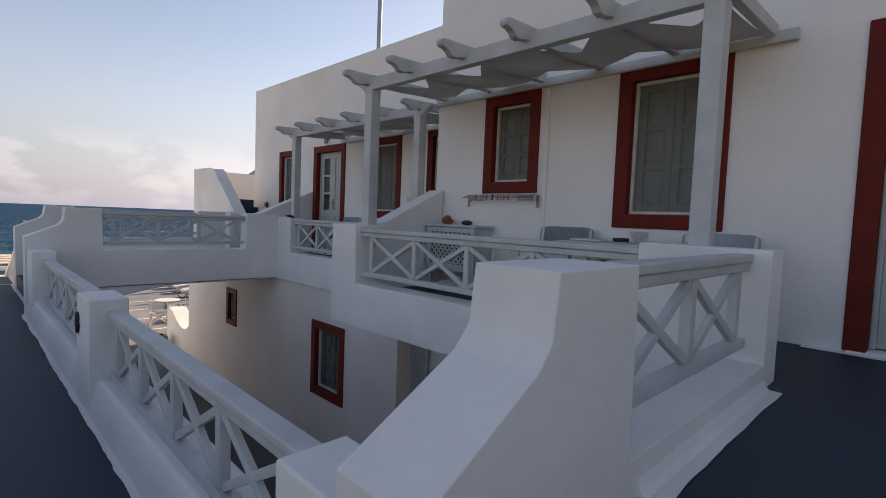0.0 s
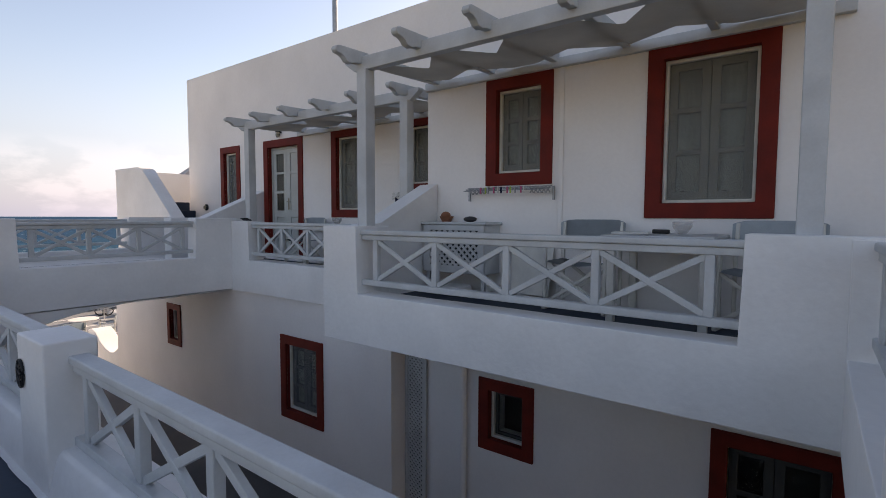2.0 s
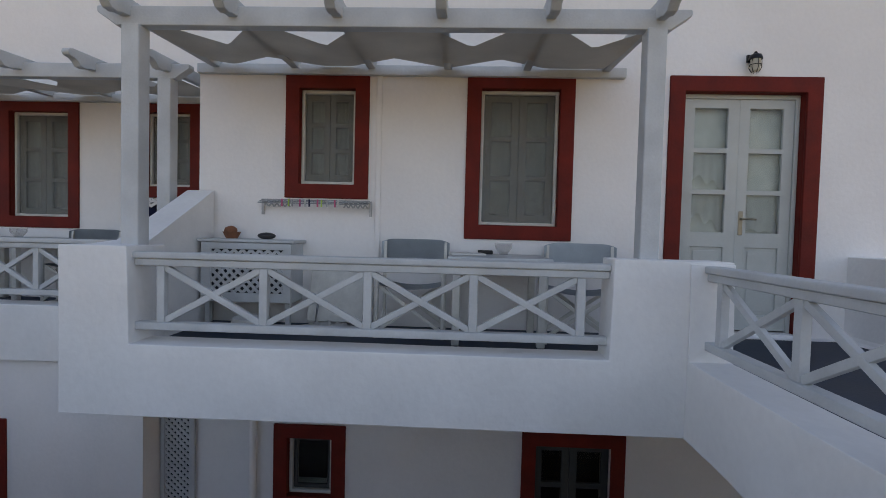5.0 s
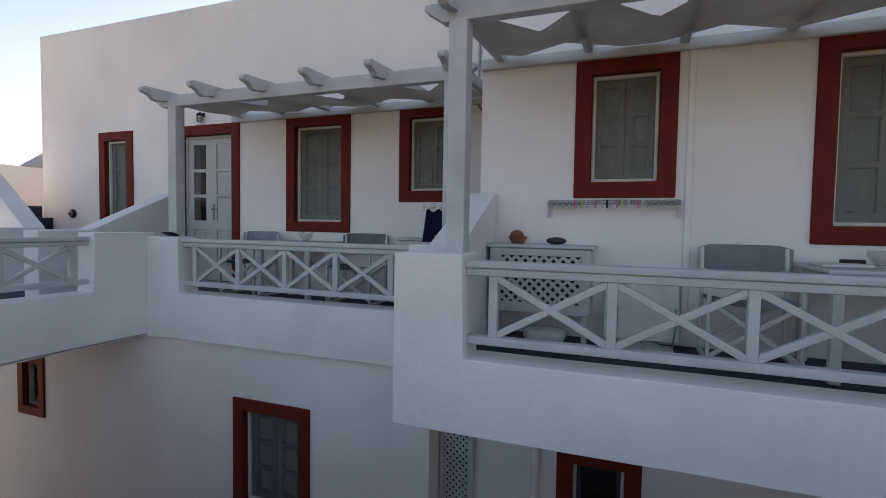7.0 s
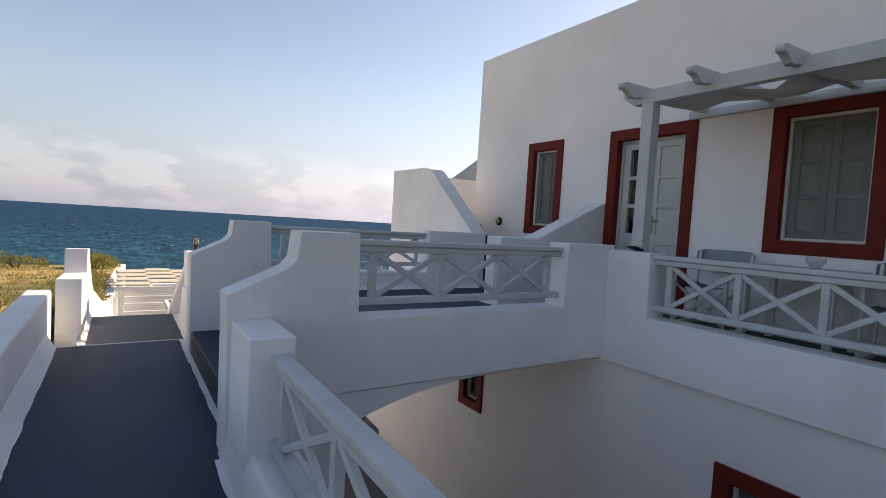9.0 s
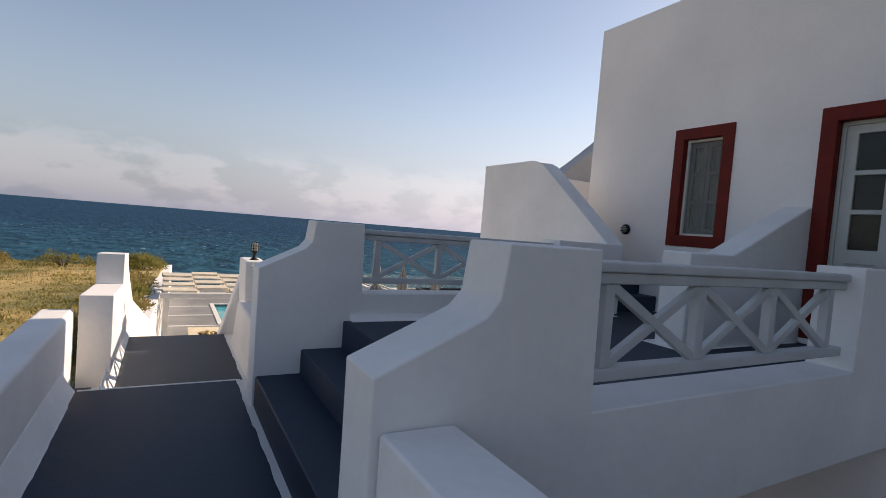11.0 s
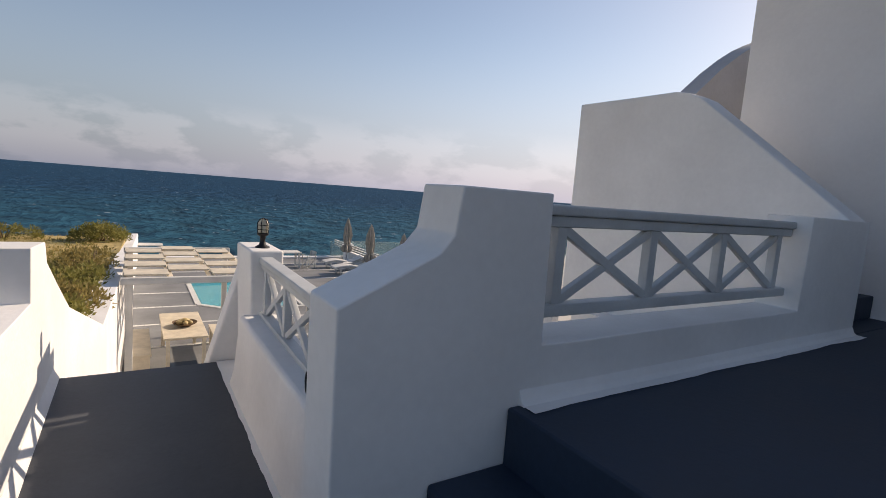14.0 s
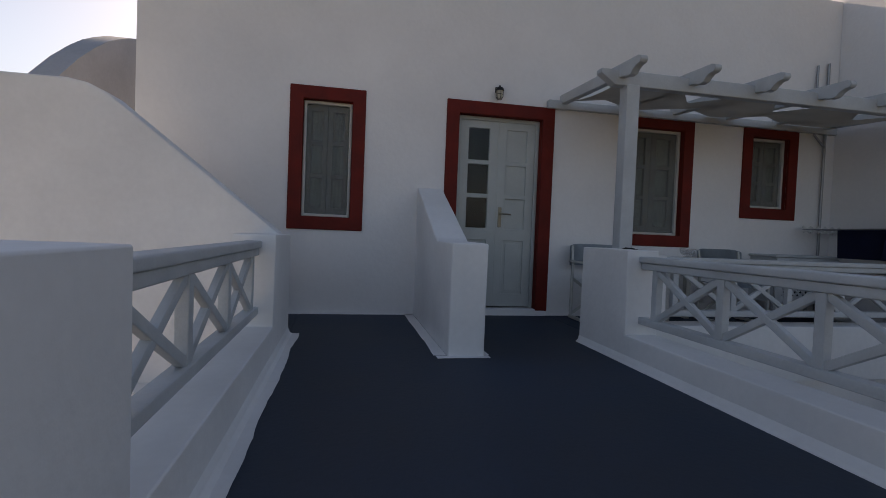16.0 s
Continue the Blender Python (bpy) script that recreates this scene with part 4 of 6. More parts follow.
# lower door and lattice shutter under the near balcony
top = tagged(new("door_3"), "dark glazed lower double door in a dark red surround", "door", kind="structure")
part("surround", ring(XA - 0.002, XA + 0.032, L4, 0.13, 3), RED, top, "dark red painted surround")
for name, y0, y1 in (("right_leaf", L4[0] + 0.13, 1.423), ("left_leaf", 1.427, L4[1] - 0.13)):
    leaf(top, name, XA + 0.08, y0, y1, L4[2], L4[3] - 0.12, [(-1.75, -1.3), (-1.25, -0.95), (-0.9, -0.6)], (-2.55, -1.9), 0.07, (), None, DARKSASH)


def lattice(x, y0, y1, z0, z1, pitch, w, t=0.008):
    """Two layers of crossing diagonal laths, cut to a rectangle."""
    bm = bmesh.new()
    for layer, s in ((0, 1), (1, -1)):
        c = -(z1 - z0)
        while c < (y1 - y0) + (z1 - z0):
            pts = []
            for z in (z0, z1):
                y = y0 + c + (z - z0 if s > 0 else z1 - z)
                pts.append([y, z])
            (ya, za), (yb, zb) = pts
            dy, dz = yb - ya, zb - za
            t0, t1 = 0.0, 1.0
            for lo, hi, p, q in ((y0, y1, ya, dy),):
                ta, tb = (lo - p) / q, (hi - p) / q
                t0, t1 = max(t0, min(ta, tb)), min(t1, max(ta, tb))
            if t1 - t0 > 0.02:
                bm_beam(bm, (x + layer * t, ya + dy * t0, za + dz * t0), (x + layer * t, ya + dy * t1, za + dz * t1), t, w)
            c += pitch
    return bm


sh = tagged(new("lattice_shutter"), "tall narrow pale grey lattice shutter", "shutter")
bm = bmesh.new()
bm_holed(bm, "x", XA - 0.035, XA + 0.0, 4.96, 5.29, YARD, 0.0, [(5.01, 5.25, YARD + 0.05, -0.04), ])
soften(bm, 0.004, 1)
part("frame", bm, GREYWOOD, sh)
part("lattice", lattice(XA - 0.02, 5.005, 5.255, YARD + 0.04, -0.03, 0.062, 0.024), GREYWOOD, sh)
# sheet added behind the laths; its near-black colour is the shade in the gaps
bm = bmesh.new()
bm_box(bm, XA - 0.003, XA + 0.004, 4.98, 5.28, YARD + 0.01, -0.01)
part("shade_sheet", bm, SHADEFILL, sh)
bm = bmesh.new()
bm_tube(bm, [(XA - 0.02, 4.40, YARD), (XA - 0.02, 4.40, 0.20)], 0.035, 12)
tagged(link("drain_pipe", bm, WHITE2), "white painted drain pipe on the lower wall", "pipe")


# ---- pergolas ----
def pergola(x_beam, x_wall, ys, posts, z_foot, zb, gaps, label):
    """Posts and beam on the parapet, shaped rafters to the wall, and a slung shade cloth."""
    top = thing("pergola", label, "pergola", "balcony pergolas")
    for y in posts:
        bm = bmesh.new()
        bm_box(bm, x_beam - 0.062, x_beam + 0.062, y - 0.062, y + 0.062, z_foot, zb + 0.01)
        soften(bm, 0.010, 2)
        part("post", bm, GREYWOOD, top)
    y0, y1 = min(ys) - 0.20, max(ys) + 0.20
    bm = bmesh.new()
    end = [(y0, zb + 0.13), (y0, zb + 0.09), (y0 + 0.06, zb + 0.05), (y0 + 0.09, zb + 0.03), (y0 + 0.13, zb + 0.0)]
    bm_prism(bm, end + [(y1 - 0.13, zb), (y1 - 0.09, zb + 0.03), (y1 - 0.06, zb + 0.05), (y1, zb + 0.09), (y1, zb + 0.13)], "x", x_beam - 0.045, x_beam + 0.045)
    soften(bm, 0.007, 1)
    part("beam", bm, GREYWOOD, top)
    bm = bmesh.new()
    bm_box(bm, x_wall - 0.06, x_wall - 0.003, y0 + 0.02, y1 - 0.02, zb + 0.07, zb + 0.16)
    soften(bm, 0.007, 1)
    part("ledger", bm, GREYWOOD, top)
    xt, z = x_beam - 0.36, zb + 0.105
    for y in ys:
        bm = bmesh.new()
        poly = [(x_wall - 0.004, z + 0.12), (xt + 0.05, z + 0.06), (xt + 0.01, z + 0.045), (xt, z + 0.015), (xt + 0.02, z - 0.01), (xt + 0.07, z - 0.015), (xt + 0.11, z - 0.035), (xt + 0.14, z - 0.065),
                (xt + 0.20, z - 0.07), (xt + 0.24, z - 0.055), (x_beam + 0.05, z - 0.035), (x_wall - 0.004, z + 0.02)]
        bm_prism(bm, poly, "y", y - 0.035, y + 0.035)
        soften(bm, 0.007, 1)
        part("rafter", bm, GREYWOOD, top)
    bm = bmesh.new()
    n, rows = 72, 12
    g = []
    for j in range(rows + 1):
        v = j / rows
        g.append([])
        for i in range(n + 1):
            y = min(ys) + 0.03 + (max(ys) - min(ys) - 0.06) * i / n
            pull = max((max(0.0, 1 - abs(y - c) / 0.36) for c in gaps), default=0)
            back = max((max(0.0, 1 - abs(y - c) / 0.42) for c in [b + 0.65 for b in gaps]), default=0)
            xa = x_beam + 0.02 + 0.42 * pull
            xb = x_wall - 0.07 - 0.22 * back
            sag = 0.022 * math.sin(v * math.pi) + 0.012 * math.sin(y * 4.6) * math.sin(v * math.pi)
            g[-1].append(bm.verts.new((xa + (xb - xa) * v, y, zb + 0.055 + 0.085 * v - sag)))
    for j in range(rows):
        for i in range(n):
            bm.faces.new((g[j][i], g[j][i + 1], g[j + 1][i + 1], g[j + 1][i]))
    bmesh.ops.solidify(bm, geom=bm.faces[:], thickness=0.003)
    part("shade_cloth", bm, CLOTH, top, "sagging beige shade cloth")
    return top


pergola(3.81, XA, [1.25, 1.95, 2.65, 3.34, 4.04, 4.77], [1.27, 4.73], 1.28, 2.76, [1.55, 2.45, 3.55, 4.3], "pale grey wooden pergola with a sagging beige shade cloth")
pergola(4.93, XB, [5.17, 5.86, 6.55, 7.24, 7.92, 8.60], [5.19, 8.50], 1.29, 2.745, [5.6, 6.6, 7.6], "pale grey wooden pergola with beige cloth over the far balcony")


# ---- terrace furniture ----
def director_chair(m, label="folding canvas chair with a worn white wooden frame"):
    """Faces +y in its own frame; 0.56 wide, 0.82 high."""
    top = thing("director_chair", label, "chair", "canvas director chairs")
    w = 0.27
    for s in (-1, 1):
        bm = bmesh.new()
        bm_box(bm, s * w - 0.016, s * w + 0.016, -0.23, 0.23, 0.0, 0.03)
        soften(bm, 0.004, 1)
        part("foot_rail", bm, CREAM, top)
        for y in (-0.20, 0.20):
            bm = bmesh.new()
            bm_beam(bm, (s * w, y, 0.03), (s * w, y, 0.60), 0.028, 0.03, up=(0, 1, 0))
            soften(bm, 0.004, 1)
            part("leg", bm, CREAM, top)
        bm = bmesh.new()
        bm_box(bm, s * w - 0.03, s * w + 0.03, -0.25, 0.25, 0.60, 0.622)
        soften(bm, 0.006, 2)
        part("armrest", bm, CREAM, top)
        bm = bmesh.new()
        bm_beam(bm, (s * w, -0.21, 0.62), (s * w, -0.24, 0.78), 0.024, 0.026, up=(0, 1, 0))
        part("back_post", bm, CREAM, top)
    for y in (-0.19, 0.19):
        for s in (-1, 1):
            bm = bmesh.new()
            bm_beam(bm, (s * w, y + 0.008 * s, 0.05), (-s * w, y + 0.008 * s, 0.43), 0.014, 0.03)
            soften(bm, 0.003, 1)
            part("cross_leg", bm, CREAM, top)
    bm = bmesh.new()
    g = [[bm.verts.new((-w + 2 * w * i / 10, y, 0.435 - 0.035 * math.sin(math.pi * i / 10))) for i in range(11)] for y in (-0.21, 0.0, 0.21)]
    for a, b in zip(g, g[1:]):
        for i in range(10):
            bm.faces.new((a[i], a[i + 1], b[i + 1], b[i]))
    bmesh.ops.solidify(bm, geom=bm.faces[:], thickness=0.006)
    part("seat", bm, FABRIC, top)
    bm = bmesh.new()
    g = [[bm.verts.new(((w + 0.035) * (1 - 0.05 * (k == 3)) * (i / 5 - 1), -0.235 + 0.03 * abs(i / 5 - 1) ** 6 - 0.02 * math.sin(math.pi * i / 10) - 0.02 * k / 3, 0.57 + (0.0, 0.11, 0.205, 0.235)[k] - 0.02 * (k == 3) * abs(i / 5 - 1) ** 8)) for i in range(11)] for k in range(4)]
    for a, b in zip(g, g[1:]):
        for i in range(10):
            bm.faces.new((a[i], a[i + 1], b[i + 1], b[i]))
    bmesh.ops.solidify(bm, geom=bm.faces[:], thickness=0.026)
    soften(bm, 0.008, 2, 50)
    part("backrest", bm, FABRIC, top)
    top.matrix_world = m
    return top


ch = director_chair(pose(4.70, 2.90, TERR + 0.004, 0, 0, 90))
for x, y, z, a in ((4.62, 1.50, TERR + 0.004, 80), (5.73, 8.20, TERR + 0.004, 88), (5.73, 6.63, TERR + 0.004, 92)):
    copy_thing(ch, pose(x, y, z, 0, 0, a))


def small_table(x, y, wx, wy, h, label):
    top = thing("terrace_table", label, "table", "terrace tables")
    bm = bmesh.new()
    bm_box(bm, -wx / 2, wx / 2, -wy / 2, wy / 2, h - 0.03, h)
    soften(bm, 0.008, 2)
    part("tabletop", bm, GREYWOOD, top)
    bm = bmesh.new()
    bm_holed(bm, "y", -wy / 2 + 0.05, wy / 2 - 0.05, -wx / 2 + 0.05, wx / 2 - 0.05, h - 0.10, h - 0.031, [])
    part("apron", bm, CREAM, top, "flaking white apron")
    for sx in (-1, 1):
        for sy in (-1, 1):
            bm = bmesh.new()
            bm_box(bm, sx * (wx / 2 - 0.07) - 0.03, sx * (wx / 2 - 0.07) + 0.03, sy * (wy / 2 - 0.07) - 0.03, sy * (wy / 2 - 0.07) + 0.03, 0, h - 0.031)
            soften(bm, 0.005, 1)
            part("leg", bm, CREAM, top, "leg with flaking white paint")
    top.matrix_world = pose(x, y, TERR + 0.004)
    return top


small_table(4.62, 2.19, 0.74, 0.80, 0.69, "small worn grey-white wooden table on the near balcony")
small_table(5.66, 7.38, 0.70, 0.80, 0.70, "small worn grey-white wooden table on the far balcony")


def cabinet(x, y, w, label):
    """A low cabinet against the wall: sides, sloping top, and a framed lattice door to the front (-x)."""
    top = thing("lattice_cabinet", label, "cabinet", "lattice-front cabinets")
    d, h = 0.36, 0.74
    bm = bmesh.new()
    bm_holed(bm, "x", -0.012, d, 0, w, 0.22, h, [])
    part("body", bm, GREYWOOD, top)
    bm = bmesh.new()
    bm_box(bm, -0.05, d + 0.01, -0.03, w + 0.03, h, h + 0.03)
    soften(bm, 0.006, 1)
    part("top", bm, GREYWOOD, top)
    bm = bmesh.new()
    bm_holed(bm, "x", -0.042, -0.018, 0.0, w, 0.22, h - 0.004, [(0.07, w - 0.09, 0.30, h - 0.06)])
    soften(bm, 0.004, 1)
    dr = part("door", bm, GREYWOOD, top)
    part("lattice", lattice(-0.034, 0.065, w - 0.085, 0.295, h - 0.055, 0.075, 0.025), GREYWOOD, dr)
    # added dark sheet over the solid body paints the unlit hollow behind the lattice
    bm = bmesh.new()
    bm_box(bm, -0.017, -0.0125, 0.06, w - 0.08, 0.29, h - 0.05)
    part("shade_sheet", bm, SHADEFILL, dr)
    for yy in (0.02, w - 0.06):
        for xx in (0.0, d - 0.05):
            bm = bmesh.new()
            bm_box(bm, xx, xx + 0.04, yy, yy + 0.04, 0, 0.225)
            part("foot", bm, GREYWOOD, top)
    top.matrix_world = pose(x, y, TERR + 0.004)
    return top


cabinet(4.76, 3.96, 0.80, "low pale grey cabinet with a lattice door on the near balcony")
cabinet(5.76, 5.22, 0.86, "low pale grey cabinet with a lattice door on the far balcony")


def clothes_dryer(m, cloth, label):
    """Wall-mounted folding dryer: two zigzag arms, rods and pegs; spans x in its own frame, wall at y = 0."""
    top = thing("clothes_dryer", label, "clothes dryer", "wall clothes dryers")
    for x in (0.0, 1.0):
        bm = bmesh.new()
        bm_beam(bm, (x, -0.012, -0.11), (x, -0.012, 0.03), 0.02, 0.02, up=(0, 1, 0))
        part("bracket", bm, STEEL, top)
    for x0, x1 in ((0.02, 0.27), (0.76, 0.98)):
        n = 5
        for i in range(n):
            a, b = x0 + (x1 - x0) * i / n, x0 + (x1 - x0) * (i + 1) / n
            for y, z0, z1 in ((-0.05, -0.035, 0.03), (-0.058, 0.03, -0.035)):
                bm = bmesh.new()
                bm_beam(bm, (a, y, z0), (b, y, z1), 0.008, 0.012)
                part("zigzag_lath", bm, STEEL, top)
    for k, (y, z) in enumerate(((-0.05, 0.028), (-0.09, 0.012), (-0.13, -0.004))):
        bm = bmesh.new()
        bm_tube(bm, [(0.0, y, z), (1.0, y, z)], 0.006, 6)
        part("rod", bm, STEEL, top)
    for i in range(11):
        bm = bmesh.new()
        x = 0.22 + 0.052 * i + 0.012 * math.sin(i * 2.3)
        bm_box(bm, x - 0.006, x + 0.006, -0.14, -0.125, -0.035, 0.03)
        part("clothes_peg", bm, (PINK, GREEN, STEEL, PINK, CREAM, NAVY)[i % 6], top, ("pink", "lime green", "grey", "pink", "white", "navy")[i % 6] + " plastic clothes peg")
    top.matrix_world = m
    return top


clothes_dryer(pose(5.02, 4.33, 1.66, 0, 0, -90), False, "folding metal clothes dryer with coloured pegs on the wall")
# an opened dryer on the side wall, its rods reaching out over the far balcony, with a towel hung on it
dryer = thing("clothes_dryer", "opened clothes dryer with white zigzag arms above the far balcony", "clothes dryer", "wall clothes dryers")
for x in (5.02, 5.96):
    for i in range(5):
        y = 4.97 + 0.105 * i
        for dx, z0, z1 in ((0.0, 1.60, 1.67), (-0.012, 1.67, 1.60)):
            bm = bmesh.new()
            bm_beam(bm, (x + dx, y, z0), (x + dx, y + 0.11, z1), 0.010, 0.026)
            part("zigzag_lath", bm, CUSHION, dryer, "white folding lath")
for i in range(6):
    bm = bmesh.new()
    bm_tube(bm, [(5.01, 4.98 + 0.103 * i, 1.635), (5.97, 4.98 + 0.103 * i, 1.635)], 0.006, 6)
    part("rod", bm, STEEL, dryer)
bm = bmesh.new()
for j in range(9):
    v = j / 8
    for i in range(33):
        u = i / 32
        d = min(max(u * 1.3 - 0.52, 0.0), 0.26)
        x = 5.03 + max(0.52 - u * 1.3, u * 1.3 - 0.78, 0.0) + 0.02 * v + 0.010 * math.sin(i * 1.4) * v
        bm.verts.new((x, 5.475 - d + (0.045 - 0.35 * d) * v * (0.0 if d in (0.0, 0.26) else 1.0) - 0.05 * v * (d == 0.0) + 0.035 * v * (d == 0.26) + 0.008 * math.sin(i * 0.9 + 2) * v, 1.625 - 0.315 * v))
bm.verts.ensure_lookup_table()
for j in range(8):
    for i in range(32):
        bm.faces.new([bm.verts[k] for k in (33 * j + i, 33 * j + i + 1, 33 * j + i + 34, 33 * j + i + 33)])
bmesh.ops.solidify(bm, geom=bm.faces[:], thickness=0.010)
tagged(link("towel", bm, NAVY), "navy blue towel hung over the clothes dryer", "towel")


def wall_lamp(m, label):
    """A caged bulkhead lamp hung under a small bracket; wall at x = 0, facing -x."""
    top = thing("wall_lamp", label, "wall lamp", "caged wall lamps")
    bm = bmesh.new()
    bm_box(bm, -0.03, -0.003, -0.05, 0.05, 0.02, 0.10)
    bm_tube(bm, [(-0.02, 0, 0.07), (-0.09, 0, 0.10), (-0.09, 0, 0.06)], 0.018, 8)
    part("bracket", bm, BLACK, top)
    bm = bmesh.new()
    bm_lathe(bm, [(0.02, 0.09), (0.055, 0.075), (0.068, 0.045), (0.068, 0.03)][::-1], (-0.09, 0, 0), 14)
    part("cap", bm, BLACK, top)
    bm = bmesh.new()
    bm_lathe(bm, [(0.025, -0.10), (0.045, -0.08), (0.05, -0.02), (0.05, 0.03)], (-0.09, 0, 0), 14)
    part("glass", bm, LAMPGLASS, top, "frosted glass")
    bm = bmesh.new()
    for i in range(6):
        a = i * math.tau / 6
        c, s = math.cos(a), math.sin(a)
        bm_tube(bm, [(-0.09 + 0.058 * c, 0.058 * s, 0.03), (-0.09 + 0.058 * c, 0.058 * s, -0.06), (-0.09 + 0.03 * c, 0.03 * s, -0.11)], 0.004, 5)
    ringp = [(-0.09 + 0.058 * math.cos(i * math.tau / 14), 0.058 * math.sin(i * math.tau / 14), -0.03) for i in range(15)]
    bm_tube(bm, ringp, 0.004, 5)
    part("cage", bm, BLACK, top)
    top.matrix_world = m
    return top


wl1 = wall_lamp(pose(XA, -0.026, 2.975) @ Matrix.Scale(0.82, 4), "caged black bulkhead lamp above a door")
copy_thing(wl1, pose(XB, 9.34, 2.92) @ Matrix.Scale(0.82, 4))
bl = thing("round_wall_lamp", "small round bulkhead lamp with a black grille", "wall lamp")
bm = bmesh.new()
bm_lathe(bm, [(0.085, 0.0), (0.085, 0.03), (0.06, 0.05)], (0, 0, 0), 18)
part("housing", bm, BLACK, bl)
bm = bmesh.new()
bm_lathe(bm, [(0.06, 0.035), (0.055, 0.06), (0.03, 0.075)], (0, 0, 0), 16)
part("glass", bm, LAMPGLASS, bl, "frosted glass")
bm = bmesh.new()
for i in (-1, 0, 1):
    bm_tube(bm, [(0.025 * i, -0.075, 0.045), (0.025 * i, -0.04, 0.083), (0.025 * i, 0.04, 0.083), (0.025 * i, 0.075, 0.045)], 0.005, 5)
part("grille", bm, BLACK, bl)
bl.matrix_world = pose(XB - 0.001, 12.1, 1.57, 0, -90, 0) @ Matrix.Scale(0.82, 4)

# small things on the terraces
def pot(x, y, z, r, h, label):
    t = thing("flower_pot", label, "pot")
    bm = bmesh.new()
    bm_lathe(bm, [(r * 0.7, 0), (r * 0.95, h * 0.75), (r * 1.08, h * 0.76), (r * 1.08, h), (r * 0.92, h), (r * 0.85, h * 0.6)], (0, 0, 0), 16)
    part("pot", bm, TERRA, t)
    t.matrix_world = pose(x, y, z)
    return t


p1 = thing("clay_ornament", "small terracotta dish with a rounded lump on the cabinet", "ornament")
bm = bmesh.new()
bm_lathe(bm, [(0.05, 0), (0.075, 0.05), (0.08, 0.06), (0.06, 0.06)], (0, 0, 0), 14)
part("dish", bm, TERRA, p1)
bm = bmesh.new()
bmesh.ops.create_icosphere(bm, subdivisions=2, radius=0.05, matrix=Matrix.Translation((0, 0.01, 0.07)) @ Matrix.Diagonal((1, 1.2, 0.9, 1)))
part("lump", bm, TERRA, p1)
p1.matrix_world = pose(4.90, 4.57, TERR + 0.774)
bm = bmesh.new()
bmesh.ops.create_icosphere(bm, subdivisions=3, radius=0.05, matrix=Matrix.Diagonal((1, 1.65, 0.62, 1)))
ob = tagged(link("black_stone", bm, SLATE), "smooth oval black pebble on the cabinet", "stone")
ob.matrix_world = pose(4.90, 4.25, TERR + 0.774 + 0.030)
bm = bmesh.new()
bm_box(bm, -0.035, 0.035, -0.065, 0.065, 0, 0.035)
soften(bm, 0.008, 2)
ob = tagged(link("box", bm, BLACK), "small black box on the table", "box")
ob.matrix_world = pose(4.84, 2.28, TERR + 0.694)
for x, y, z in ((4.86, 2.12, TERR + 0.694), (5.66, 7.28, TERR + 0.704)):
    t = thing("glass_bowl", "clear glass ashtray bowl on the table", "bowl", "glass bowls")
    bm = bmesh.new()
    bm_lathe(bm, [(0.035, 0), (0.04, 0.008), (0.075, 0.06), (0.08, 0.10), (0.075, 0.10), (0.068, 0.06), (0.03, 0.014)], (0, 0, 0), 18)
    part("bowl", bm, TABLEGLASS, t)
    t.matrix_world = pose(x, y, z)
bm = bmesh.new()
bm_box(bm, -0.10, 0.10, -0.14, 0.14, 0, 0.02)
soften(bm, 0.006, 1)
ob = tagged(link("folded_cloth", bm, CUSHION), "folded pale cloth on the table", "cloth")
ob.matrix_world = pose(4.55, 2.44, TERR + 0.694, 0, 0, 8)
t = pot(4.885, 5.28, 1.302, 0.045, 0.08, "small terracotta pot on the parapet")
t = pot(4.83, 5.15, 1.302, 0.05, 0.085, "small round terracotta pot on the parapet")
t = thing("garden_hose", "dark coiled cable lying on the parapet", "cable")
bm = bmesh.new()
bm_tube(bm, [(4.82 + 0.06 * math.cos(i * 0.7), 8.42 + 0.05 * math.sin(i * 0.7) + 0.004 * i, 1.312 + 0.0012 * i) for i in range(28)], 0.009, 6)
part("coil", bm, BLACK, t)
bm = bmesh.new()
bm_lathe(bm, [(0.15, 0), (0.17, 0.05), (0.16, 0.09), (0.10, 0.10)], (0, 0, 0), 18)
ob = tagged(link("basin", bm, CUSHION), "white plastic basin under the cabinet", "basin")
ob.matrix_world = pose(4.72, 4.3, TERR + 0.004)
fb = thing("folded_table", "white folding table top leaning against the facade", "table")
bm = bmesh.new()
bm_prism(bm, [(4.86, TERR + 0.05), (4.885, TERR + 0.045), (5.025, TERR + 0.52), (5.0, TERR + 0.53)], "y", 3.31, 3.86)
soften(bm, 0.006, 2)
part("board", bm, CREAM, fb)
for y in (3.36, 3.78):
    bm = bmesh.new()
    bm_tube(bm, [(4.85, y, TERR + 0.01), (4.84, y - 0.02, TERR + 0.16), (4.91, y - 0.02, TERR + 0.30)], 0.010, 6)
    part("leg", bm, STEEL, fb)
bm = bmesh.new()
g = [[bm.verts.new((4.62 + 0.22 * j / 8 + 0.02 * noise.noise((i * 0.4, j, 2)), 3.36 + 0.50 * i / 20, TERR + 0.012 + 0.085 * math.sin(math.pi * j / 8) * (0.6 + 0.7 * noise.noise((i * 0.5, j * 0.6, 4))) * math.sin(math.pi * (i + 1) / 22) ** 0.5)) for i in range(21)] for j in range(9)]
for a, b in zip(g, g[1:]):
    for i in range(20):
        bm.faces.new((a[i], a[i + 1], b[i + 1], b[i]))
bmesh.ops.solidify(bm, geom=bm.faces[:], thickness=0.006)
tagged(link("plastic_sheet", bm, CUSHION), "crumpled white plastic sheet on the balcony floor", "sheet")
bm = bmesh.new()
bm_box(bm, XA - 0.02, XA - 0.002, 3.245, 3.295, TERR, 2.84)
